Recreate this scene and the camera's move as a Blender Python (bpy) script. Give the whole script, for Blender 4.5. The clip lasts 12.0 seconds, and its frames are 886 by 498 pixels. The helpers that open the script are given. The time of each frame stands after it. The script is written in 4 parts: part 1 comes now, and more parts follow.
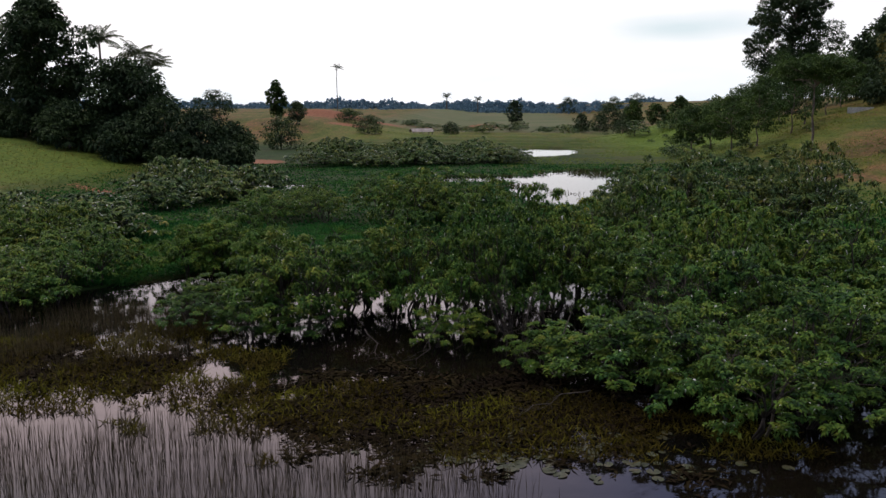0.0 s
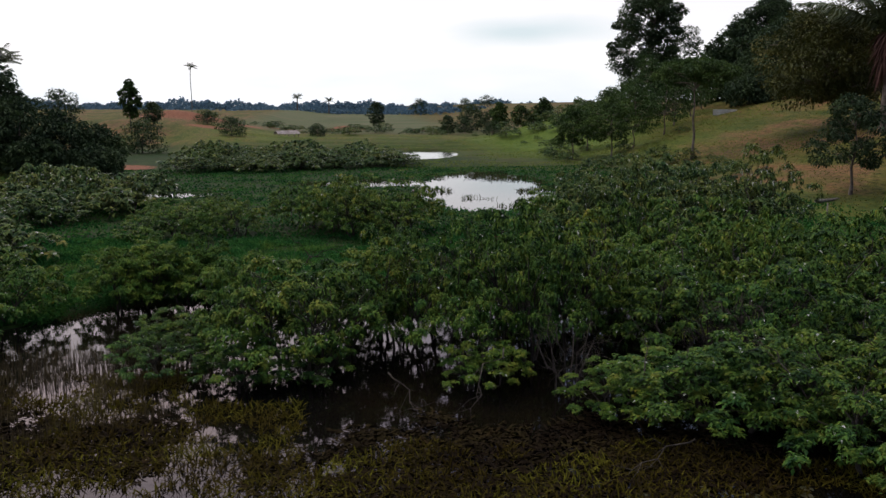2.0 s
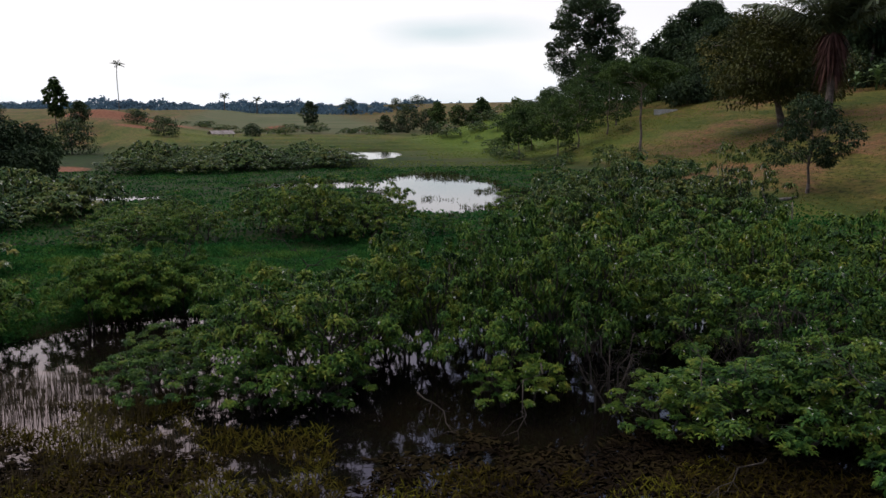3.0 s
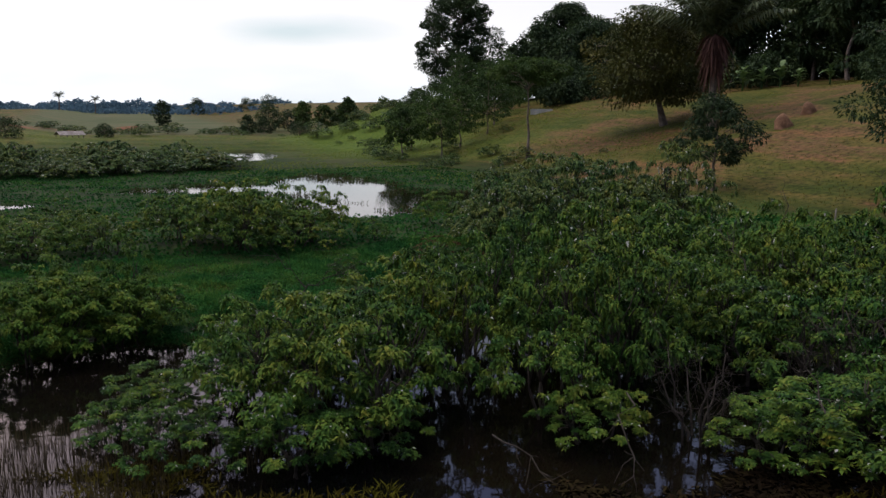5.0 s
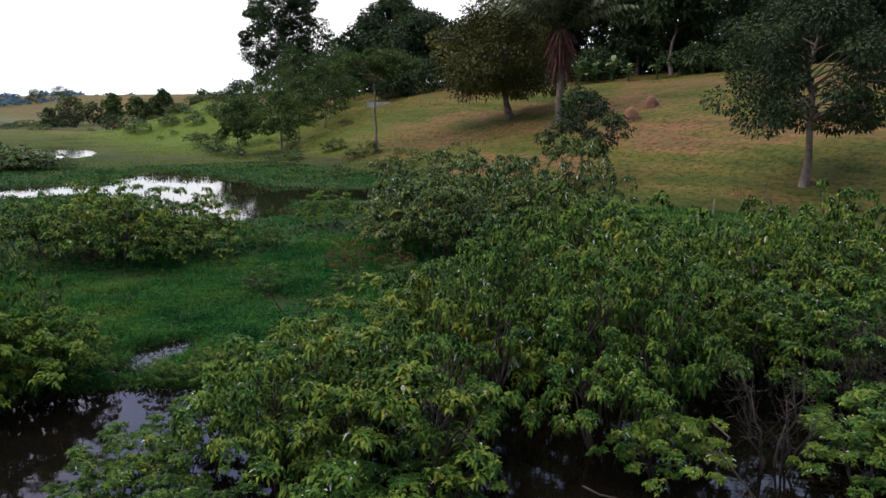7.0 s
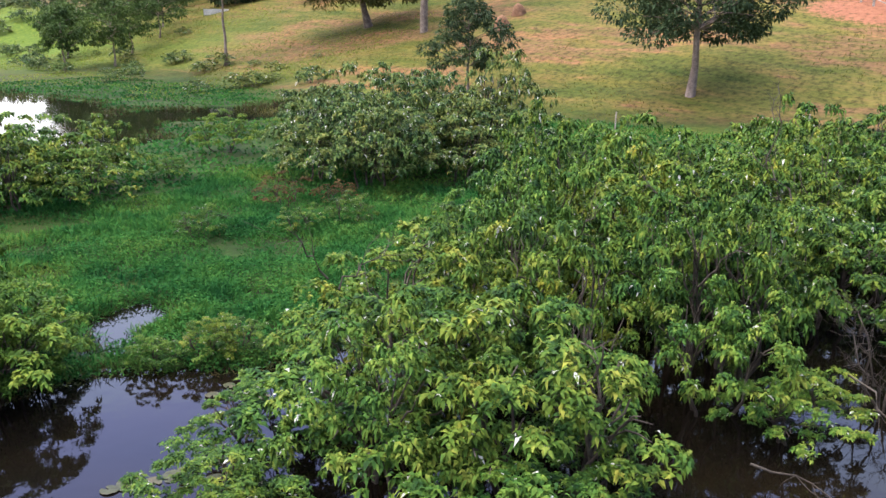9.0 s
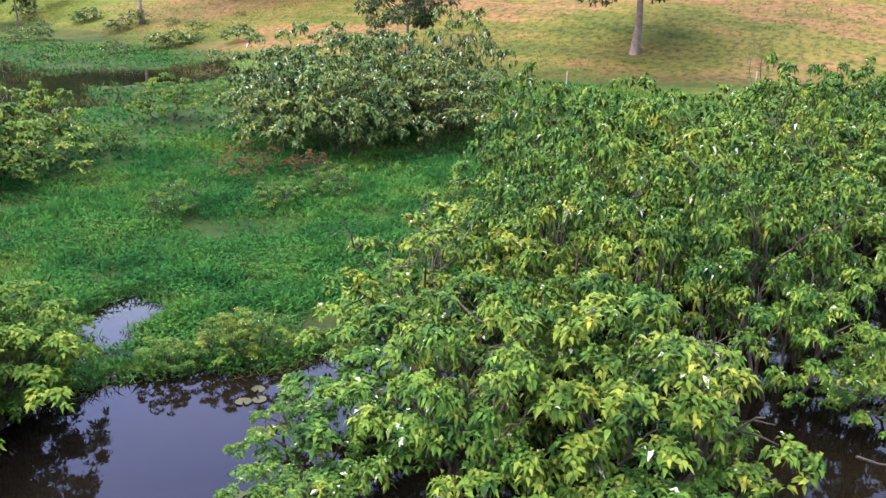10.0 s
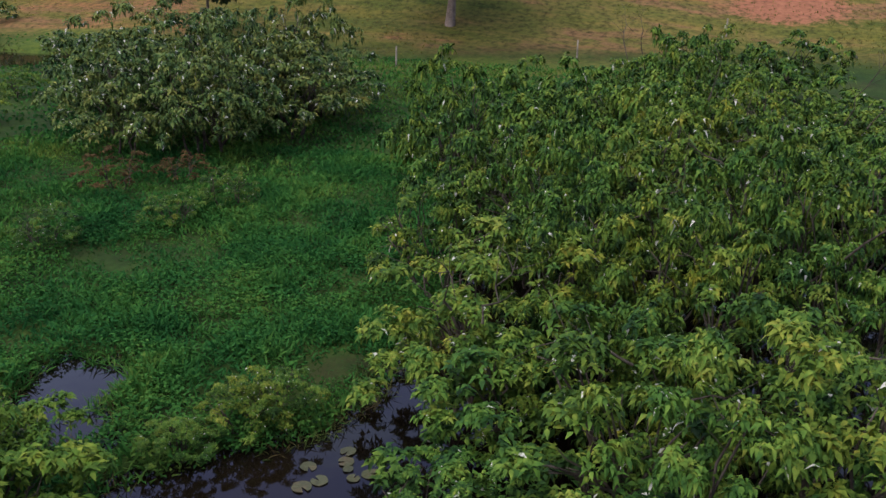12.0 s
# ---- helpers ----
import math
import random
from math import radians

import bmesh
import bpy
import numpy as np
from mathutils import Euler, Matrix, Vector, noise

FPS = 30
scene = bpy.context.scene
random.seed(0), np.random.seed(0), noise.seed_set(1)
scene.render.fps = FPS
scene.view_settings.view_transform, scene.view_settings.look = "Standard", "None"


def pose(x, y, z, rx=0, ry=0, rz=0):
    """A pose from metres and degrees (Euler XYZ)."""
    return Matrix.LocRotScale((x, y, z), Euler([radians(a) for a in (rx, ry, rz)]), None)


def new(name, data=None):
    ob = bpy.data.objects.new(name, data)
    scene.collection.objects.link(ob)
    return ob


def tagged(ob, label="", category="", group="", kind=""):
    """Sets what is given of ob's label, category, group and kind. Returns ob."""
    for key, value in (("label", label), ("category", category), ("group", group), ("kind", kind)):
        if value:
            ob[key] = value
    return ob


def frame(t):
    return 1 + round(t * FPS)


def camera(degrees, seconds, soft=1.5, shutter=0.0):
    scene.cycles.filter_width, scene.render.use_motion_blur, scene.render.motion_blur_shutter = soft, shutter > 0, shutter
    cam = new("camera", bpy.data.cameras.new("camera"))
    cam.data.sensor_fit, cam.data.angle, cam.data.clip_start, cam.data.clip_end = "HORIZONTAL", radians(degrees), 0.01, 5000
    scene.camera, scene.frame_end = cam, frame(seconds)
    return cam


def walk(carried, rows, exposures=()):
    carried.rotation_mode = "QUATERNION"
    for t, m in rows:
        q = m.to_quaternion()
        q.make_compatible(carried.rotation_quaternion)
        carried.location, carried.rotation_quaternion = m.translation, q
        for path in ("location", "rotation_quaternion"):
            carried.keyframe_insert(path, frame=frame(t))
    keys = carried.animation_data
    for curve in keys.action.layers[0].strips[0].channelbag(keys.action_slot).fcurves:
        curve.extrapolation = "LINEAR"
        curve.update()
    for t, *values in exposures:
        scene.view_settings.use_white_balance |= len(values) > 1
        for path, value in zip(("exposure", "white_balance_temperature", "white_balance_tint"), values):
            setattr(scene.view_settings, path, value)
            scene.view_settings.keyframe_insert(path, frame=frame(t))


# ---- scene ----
cam = camera(54.2, 12.0)
METRES, EYE, TILT, LEAN, TURN = 38.0, 8.0, -9.3, 0.0, 0.0
ROWS = [
    (0.0, 0.0, 0.0, 0.0, -0.0, 0.0, -0.0),
    (0.5, -0.035, 0.0264, 0.0048, -3.17, 0.0, 0.51),
    (1.0, -0.07, 0.0568, 0.0099, -5.51, 0.01, 0.86),
    (1.5, -0.104, 0.0885, 0.0155, -7.68, -0.01, 1.18),
    (2.0, -0.1362, 0.1197, 0.0207, -9.89, -0.05, 1.5),
    (2.5, -0.167, 0.1506, 0.0248, -12.22, -0.12, 1.84),
    (4.5, -0.2725, 0.2766, 0.0409, -21.7, -0.52, 3.17),
    (5.0, -0.2949, 0.3099, 0.0449, -24.35, -0.67, 3.56),
    (5.5, -0.3156, 0.3443, 0.0496, -27.33, -0.86, 3.97),
    (6.0, -0.3346, 0.3797, 0.055, -30.39, -1.07, 4.39),
    (6.5, -0.3517, 0.4162, 0.0612, -33.63, -1.34, 4.82),
    (8.5, -0.405, 0.5684, 0.0895, -45.84, -6.87, 6.26),
    (9.0, -0.4141, 0.6081, 0.0971, -48.6, -9.21, 6.54),
    (9.5, -0.421, 0.6484, 0.1051, -51.48, -11.07, 6.79),
    (10.0, -0.4262, 0.6887, 0.1127, -54.63, -12.72, 7.05),
    (10.5, -0.4299, 0.7283, 0.1208, -58.23, -14.07, 7.39),
    (11.0, -0.4318, 0.7675, 0.1285, -62.41, -15.04, 7.7),
    (11.5, -0.432, 0.806, 0.1351, -66.85, -15.98, 7.95),
    (12.0, -0.4293, 0.8438, 0.141, -71.2, -16.89, 8.15),
]
exposures = [(0.0, -0.12), (4.3, -0.2), (5.5, -0.06), (6.7, 0.36), (8.3, 1.33), (9.5, 2.15), (11.4, 2.33), (12.0, 0.7)]
walk(cam, [(t, pose(0, 0, EYE, TILT, LEAN, TURN) @ pose(METRES * x, METRES * y, METRES * z, 90 + pitch, roll, yaw)) for t, x, y, z, yaw, pitch, roll in ROWS], exposures)

# ---- sky and sun: an overcast evening, the sun low behind the cloud ahead ----
SUN_ELEVATION, SUN_AZIMUTH, GLOW_AZIMUTH = 34.0, -60.0, -12.0
world = bpy.data.worlds.new("overcast_sky")
scene.world = world
world.use_nodes = True
wt = world.node_tree
wt.nodes.clear()


def node(tree, kind, **values):
    n = tree.nodes.new(kind)
    for key, value in values.items():
        n.inputs[key.replace("_", " ")].default_value = value
    return n


def ramp(tree, stops, fac):
    n = tree.nodes.new("ShaderNodeValToRGB")
    n.color_ramp.elements[0].position, n.color_ramp.elements[0].color = stops[0][0], (*stops[0][1], 1)
    n.color_ramp.elements[1].position, n.color_ramp.elements[1].color = stops[-1][0], (*stops[-1][1], 1)
    for p, c in stops[1:-1]:
        n.color_ramp.elements.new(p).color = (*c, 1)
    tree.links.new(fac, n.inputs["Fac"])
    return n.outputs["Color"]


def mix(tree, fac, a, b, blend="MIX"):
    n = tree.nodes.new("ShaderNodeMix")
    n.data_type, n.blend_type = "RGBA", blend
    for socket, value in ((n.inputs["Factor"], fac), (n.inputs["A"], a), (n.inputs["B"], b)):
        if isinstance(value, bpy.types.NodeSocket):
            tree.links.new(value, socket)
        elif isinstance(value, tuple):
            socket.default_value = (*value, 1)
        else:
            socket.default_value = value
    return n.outputs["Result"]


def node_half(tree, value):
    n = tree.nodes.new("ShaderNodeMath")
    n.operation, n.inputs[1].default_value = "MULTIPLY", 0.5
    tree.links.new(value, n.inputs[0])
    return n.outputs[0]


sky = wt.nodes.new("ShaderNodeTexSky")
sky.sky_type, sky.sun_disc = "NISHITA", False
sky.sun_elevation, sky.sun_rotation = radians(SUN_ELEVATION), radians(SUN_AZIMUTH)
sky.dust_density = 2.0
sky_dim = mix(wt, 0.75, mix(wt, 1.0, sky.outputs[0], (0.12, 0.12, 0.12), "MULTIPLY"), (0.82, 0.98, 1.06))
tc = wt.nodes.new("ShaderNodeTexCoord")
stretch = wt.nodes.new("ShaderNodeMapping")
stretch.inputs["Scale"].default_value = (1.1, 1.1, 5.0)
wt.links.new(tc.outputs["Generated"], stretch.inputs["Vector"])
cloud = node(wt, "ShaderNodeTexNoise", Scale=1.7, Detail=5.0, Roughness=0.5)
wt.links.new(stretch.outputs[0], cloud.inputs["Vector"])
cloud_cover = ramp(wt, [(0.34, (0.5, 0.5, 0.5)), (0.52, (1, 1, 1))], cloud.outputs["Fac"])
streak = wt.nodes.new("ShaderNodeVectorMath")
streak.operation = "SUBTRACT"
streak.inputs[1].default_value = (math.sin(radians(15)) * 0.99, math.cos(radians(15)) * 0.99, 0.085)
wt.links.new(tc.outputs["Generated"], streak.inputs[0])
wide = wt.nodes.new("ShaderNodeVectorMath")
wide.operation = "MULTIPLY"
wide.inputs[1].default_value = (9.0, 9.0, 52.0)
wt.links.new(streak.outputs[0], wide.inputs[0])
reach = wt.nodes.new("ShaderNodeVectorMath")
reach.operation = "LENGTH"
wt.links.new(wide.outputs[0], reach.inputs[0])
wisp = node(wt, "ShaderNodeTexNoise", Scale=4.0, Detail=4.0)
wt.links.new(stretch.outputs[0], wisp.inputs["Vector"])
ragged_edge = wt.nodes.new("ShaderNodeMath")
ragged_edge.operation = "MULTIPLY_ADD"
ragged_edge.inputs[1].default_value = 1.6
wt.links.new(wisp.outputs["Fac"], ragged_edge.inputs[0])
wt.links.new(reach.outputs["Value"], ragged_edge.inputs[2])
cloud_cover = mix(wt, 1.0, cloud_cover, ramp(wt, [(0.45, (0.2, 0.2, 0.2)), (1.0, (1, 1, 1))], node_half(wt, ragged_edge.outputs[0])), "MULTIPLY")
split = wt.nodes.new("ShaderNodeSeparateXYZ")
wt.links.new(tc.outputs["Generated"], split.inputs[0])
cloud_tone = ramp(wt, [(0.0, (0.88, 0.96, 1.03)), (0.05, (0.98, 1.01, 1.04)), (0.15, (0.9, 0.92, 0.97)), (0.25, (0.42, 0.45, 0.6)), (0.38, (0.38, 0.46, 0.9)), (0.68, (0.36, 0.42, 0.84)), (0.82, (1.9, 1.82, 1.7)), (1.0, (3.2, 3.0, 2.65))], split.outputs["Z"])
facing = wt.nodes.new("ShaderNodeVectorMath")
facing.operation = "DOT_PRODUCT"
facing.inputs[1].default_value = Vector((math.sin(radians(GLOW_AZIMUTH)), math.cos(radians(GLOW_AZIMUTH)), 0.12)).normalized()
wt.links.new(tc.outputs["Generated"], facing.inputs[0])
around = node(wt, "ShaderNodeMapRange", From_Min=-1.0)
wt.links.new(facing.outputs["Value"], around.inputs["Value"])
glow = ramp(wt, [(0.0, (0.2, 0.22, 0.27)), (0.35, (0.42, 0.44, 0.5)), (0.65, (0.95, 0.95, 1.0)), (0.9, (1.2, 1.16, 1.15)), (1.0, (1.32, 1.25, 1.24))], around.outputs[0])
ahead = ramp(wt, [(0.0, (0.88, 0.96, 1.03)), (0.05, (0.98, 1.01, 1.04)), (0.15, (0.96, 0.95, 0.98)), (0.2, (1.4, 1.25, 1.3)), (0.32, (1.7, 1.42, 1.48)), (0.42, (1.1, 0.98, 1.1)), (0.6, (0.5, 0.52, 0.7)), (0.7, (0.5, 0.52, 0.7)), (0.82, (1.9, 1.82, 1.7)), (1.0, (3.2, 3.0, 2.65))], split.outputs["Z"])
gap = wt.nodes.new("ShaderNodeVectorMath")
gap.operation = "DOT_PRODUCT"
gap.inputs[1].default_value = Vector((math.sin(radians(-26)), math.cos(radians(-26)), 0.3)).normalized()
wt.links.new(tc.outputs["Generated"], gap.inputs[0])
cloud_tone = mix(wt, ramp(wt, [(0.76, (0, 0, 0)), (0.93, (1, 1, 1))], gap.outputs["Value"]), cloud_tone, ahead)
cloud_tone = mix(wt, 1.0, cloud_tone, glow, "MULTIPLY")
back = node(wt, "ShaderNodeBackground", Strength=1.0)
wt.links.new(mix(wt, cloud_cover, sky_dim, cloud_tone), back.inputs["Color"])
out = wt.nodes.new("ShaderNodeOutputWorld")
wt.links.new(back.outputs[0], out.inputs["Surface"])

sun_data = bpy.data.lights.new("sun", "SUN")
sun_data.energy, sun_data.angle, sun_data.color = 0.9, radians(30), (1.0, 0.93, 0.82)
sun = new("sun", sun_data)
sun.matrix_world = pose(0, 0, 60, 90 - SUN_ELEVATION, 0, 180 - SUN_AZIMUTH)


# ---- materials ----
def material(name, colours, scale=4.0, rough=0.7, bump=0.3, fine=30.0, spec=0.3, island=False, translucent=0.0, extra=None):
    """A surface whose colour runs through `colours` by noise at two scales; island: by leaf or blade as well."""
    m = bpy.data.materials.new(name)
    m.use_nodes = True
    t = m.node_tree
    p = t.nodes["Principled BSDF"]
    p.inputs["Roughness"].default_value = rough
    p.inputs["Specular IOR Level"].default_value = spec
    geo = t.nodes.new("ShaderNodeNewGeometry")
    big = node(t, "ShaderNodeTexNoise", Scale=scale, Detail=4.0, Roughness=0.6)
    small = node(t, "ShaderNodeTexNoise", Scale=fine, Detail=3.0, Roughness=0.6)
    for n in (big, small):
        t.links.new(geo.outputs["Position"], n.inputs["Vector"])
    if island:
        info = t.nodes.new("ShaderNodeObjectInfo")
        a = t.nodes.new("ShaderNodeMath")
        a.operation = "MULTIPLY_ADD"
        a.inputs[1].default_value, a.inputs[2].default_value = 0.3, -0.54
        t.links.new(geo.outputs["Random Per Island"], a.inputs[0])
        b = t.nodes.new("ShaderNodeMath")
        b.operation = "MULTIPLY_ADD"
        b.inputs[1].default_value = 1.7
        t.links.new(big.outputs["Fac"], b.inputs[0])
        t.links.new(a.outputs[0], b.inputs[2])
        c = t.nodes.new("ShaderNodeMath")
        c.operation = "MULTIPLY_ADD"
        c.inputs[1].default_value = 0.2
        t.links.new(info.outputs["Random"], c.inputs[0])
        t.links.new(b.outputs[0], c.inputs[2])
        fac = c.outputs[0]
    else:
        fac = big.outputs["Fac"]
    n = len(colours)
    low, high = (0.08, 0.95) if island else (0.3, 0.7)
    col = ramp(t, [(low + (high - low) * i / (n - 1), c) for i, c in enumerate(colours)], fac)
    dark = ramp(t, [(0.3, (0.7, 0.7, 0.7)), (0.7, (1.2, 1.2, 1.2))], small.outputs["Fac"])
    col = mix(t, 1.0, col, dark, "MULTIPLY")
    if extra:
        col = extra(t, geo, col)
    t.links.new(col, p.inputs["Base Color"])
    if bump:
        bn = node(t, "ShaderNodeBump", Strength=bump, Distance=0.05)
        t.links.new(small.outputs["Fac"], bn.inputs["Height"])
        t.links.new(bn.outputs[0], p.inputs["Normal"])
    if translucent:
        tr = t.nodes.new("ShaderNodeBsdfTranslucent")
        t.links.new(col, tr.inputs["Color"])
        mx = t.nodes.new("ShaderNodeMixShader")
        mx.inputs[0].default_value = translucent
        t.links.new(p.outputs[0], mx.inputs[1])
        t.links.new(tr.outputs[0], mx.inputs[2])
        t.links.new(mx.outputs[0], t.nodes["Material Output"].inputs["Surface"])
    return m


def droppings(share):
    """Some stands of shrub are yellower; a share of the leaves is whitened by droppings."""
    def add(t, geo, col):
        stand = node(t, "ShaderNodeTexNoise", Scale=0.3, Detail=3.0, Roughness=0.6)
        t.links.new(geo.outputs["Position"], stand.inputs["Vector"])
        col = mix(t, 1.0, col, ramp(t, [(0.38, (0.82, 1.0, 0.95)), (0.54, (1.0, 1.0, 0.88)), (0.7, (1.2, 1.02, 0.7))], stand.outputs["Fac"]), "MULTIPLY")
        wn = t.nodes.new("ShaderNodeTexWhiteNoise")
        wn.noise_dimensions = "1D"
        t.links.new(geo.outputs["Random Per Island"], wn.inputs["W"])
        gt = t.nodes.new("ShaderNodeMath")
        gt.operation = "LESS_THAN"
        gt.inputs[1].default_value = share
        t.links.new(wn.outputs["Value"], gt.inputs[0])
        spots = node(t, "ShaderNodeTexNoise", Scale=16.0, Detail=2.0)
        t.links.new(geo.outputs["Position"], spots.inputs["Vector"])
        cover = ramp(t, [(0.42, (0, 0, 0)), (0.5, (1, 1, 1))], spots.outputs["Fac"])
        both = t.nodes.new("ShaderNodeMath")
        both.operation = "MULTIPLY"
        t.links.new(gt.outputs[0], both.inputs[0])
        t.links.new(cover, both.inputs[1])
        return mix(t, both.outputs[0], col, (0.4, 0.4, 0.37))
    return add


LEAF = material("shrub_leaf", [(0.005, 0.015, 0.007), (0.014, 0.038, 0.012), (0.032, 0.074, 0.016), (0.066, 0.12, 0.021), (0.116, 0.162, 0.027), (0.19, 0.2, 0.038)], 2.3, 0.6, 0, 9, 0.07, True, 0.05, droppings(0.012))
GREY_LEAF = material("whitened_shrub_leaf", [(0.006, 0.016, 0.011), (0.017, 0.04, 0.02), (0.038, 0.073, 0.028), (0.075, 0.114, 0.032), (0.124, 0.152, 0.042), (0.2, 0.19, 0.058)], 2.3, 0.62, 0, 9, 0.08, True, 0.05, droppings(0.04))
BRIGHT_LEAF = material("bright_shrub_leaf", [(0.012, 0.04, 0.01), (0.034, 0.085, 0.014), (0.075, 0.138, 0.018), (0.16, 0.2, 0.028)], 2.3, 0.6, 0, 9, 0.08, True, 0.12)
DEAD_LEAF = material("dead_shrub_leaf", [(0.03, 0.022, 0.01), (0.07, 0.045, 0.02), (0.11, 0.075, 0.03)], 1.7, 0.8, 0, 9, 0.05, True, 0.1)
TREE_LEAF = material("tree_leaf", [(0.016, 0.033, 0.018), (0.034, 0.06, 0.027), (0.066, 0.1, 0.034)], 0.3, 0.65, 0, 5, 0.15, True, 0.2)
YOUNG_LEAF = material("young_tree_leaf", [(0.02, 0.045, 0.018), (0.045, 0.085, 0.024), (0.09, 0.14, 0.03)], 0.4, 0.6, 0, 5, 0.15, True, 0.25)
OLIVE_LEAF = material("olive_tree_leaf", [(0.025, 0.035, 0.01), (0.06, 0.07, 0.014), (0.13, 0.12, 0.024)], 0.3, 0.6, 0, 5, 0.25, True, 0.15)
PALM_LEAF = material("palm_leaf", [(0.04, 0.06, 0.03), (0.075, 0.1, 0.045), (0.13, 0.15, 0.06)], 0.5, 0.55, 0, 6, 0.3, True, 0.2)
DRY_FROND = material("dry_frond", [(0.04, 0.016, 0.013), (0.085, 0.036, 0.028), (0.14, 0.078, 0.056)], 1.0, 0.8, 0, 8, 0.2, True)
GRASS = material("marsh_grass", [(0.006, 0.036, 0.012), (0.02, 0.092, 0.024), (0.048, 0.145, 0.03), (0.12, 0.175, 0.034)], 0.25, 0.8, 0, 6, 0.04, True, 0.25)
DRY_GRASS = material("pasture_grass", [(0.055, 0.085, 0.016), (0.105, 0.125, 0.024), (0.165, 0.14, 0.036), (0.2, 0.135, 0.055)], 0.12, 0.7, 0, 5, 0.1, True, 0.55)
BANANA = material("broad_leaf", [(0.07, 0.13, 0.04), (0.12, 0.2, 0.07), (0.19, 0.27, 0.1)], 0.8, 0.5, 0.1, 6, 0.3, False, 0.2)
REED = material("reed", [(0.035, 0.026, 0.012), (0.075, 0.055, 0.024), (0.12, 0.095, 0.045)], 0.6, 0.7, 0, 8, 0.2, True, 0.1)
WEED = material("water_weed", [(0.03, 0.018, 0.005), (0.07, 0.055, 0.008), (0.15, 0.15, 0.016)], 0.35, 0.85, 0, 8, 0.05, True, 0.2)
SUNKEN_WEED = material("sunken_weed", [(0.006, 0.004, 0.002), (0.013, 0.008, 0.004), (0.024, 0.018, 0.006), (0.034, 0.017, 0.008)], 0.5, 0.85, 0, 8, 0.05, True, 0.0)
RUSH = material("rush", [(0.02, 0.014, 0.007), (0.05, 0.036, 0.012), (0.04, 0.08, 0.015), (0.1, 0.085, 0.03)], 0.8, 0.7, 0, 8, 0.15, True, 0.2)
BANK_GRASS = material("bank_grass", [(0.05, 0.095, 0.016), (0.1, 0.16, 0.024), (0.17, 0.23, 0.034), (0.22, 0.2, 0.05)], 0.2, 0.7, 0, 5, 0.1, True, 0.55)
BARK = material("bark", [(0.07, 0.055, 0.045), (0.14, 0.11, 0.09), (0.22, 0.18, 0.15)], 2.0, 0.85, 0.6, 18)
PALE_BARK = material("pale_bark", [(0.1, 0.078, 0.066), (0.18, 0.14, 0.12), (0.27, 0.22, 0.19)], 1.5, 0.85, 0.5, 14)
STEM = material("shrub_stem", [(0.022, 0.017, 0.013), (0.045, 0.035, 0.028), (0.1, 0.085, 0.07)], 2.0, 0.8, 0.4, 20)
# leaves of the horizon wood: the blue is distance haze put into the base colour
HAZE_TINTED_LEAF = material("distant_wood", [(0.06, 0.115, 0.165), (0.085, 0.15, 0.21), (0.11, 0.18, 0.245)], 0.05, 0.9, 0, 1, 0.1, True, 0.35)
CLAY = material("termite_clay", [(0.11, 0.055, 0.03), (0.17, 0.09, 0.052), (0.24, 0.13, 0.078)], 1.2, 0.9, 0.6, 9)
PAD = material("lily_pad", [(0.026, 0.03, 0.013), (0.045, 0.05, 0.02), (0.075, 0.055, 0.028)], 3.0, 0.5, 0.1, 20)
POST = material("weathered_wood", [(0.12, 0.1, 0.085), (0.22, 0.19, 0.165), (0.32, 0.29, 0.26)], 3.0, 0.85, 0.5, 30)
ROOF = material("old_roof", [(0.16, 0.13, 0.12), (0.26, 0.22, 0.21), (0.36, 0.33, 0.32)], 1.0, 0.8, 0.3, 8)
PALE = material("pale_paint", [(0.4, 0.38, 0.36), (0.55, 0.53, 0.5), (0.65, 0.63, 0.6)], 1.0, 0.7, 0.2, 8)

WATER = bpy.data.materials.new("swamp_water")
WATER.use_nodes = True
t = WATER.node_tree
p = t.nodes["Principled BSDF"]
p.inputs["Roughness"].default_value, p.inputs["IOR"].default_value = 0.04, 1.33
geo = t.nodes.new("ShaderNodeNewGeometry")
murk = node(t, "ShaderNodeTexNoise", Scale=0.25, Detail=5.0)
t.links.new(geo.outputs["Position"], murk.inputs["Vector"])
t.links.new(ramp(t, [(0.35, (0.003, 0.003, 0.003)), (0.65, (0.007, 0.005, 0.003))], murk.outputs["Fac"]), p.inputs["Base Color"])
ripple = node(t, "ShaderNodeTexNoise", Scale=2.2, Detail=3.0)
t.links.new(geo.outputs["Position"], ripple.inputs["Vector"])
bn = node(t, "ShaderNodeBump", Strength=0.09, Distance=0.05)
t.links.new(ripple.outputs["Fac"], bn.inputs["Height"])
t.links.new(bn.outputs[0], p.inputs["Normal"])


# ---- the lie of the land ----
def smooth(a, b, v):
    u = np.clip((np.asarray(v, float) - a) / (b - a), 0, 1)
    return u * u * (3 - 2 * u)


LATTICE = np.random.default_rng(5).uniform(-1, 1, (128, 128))


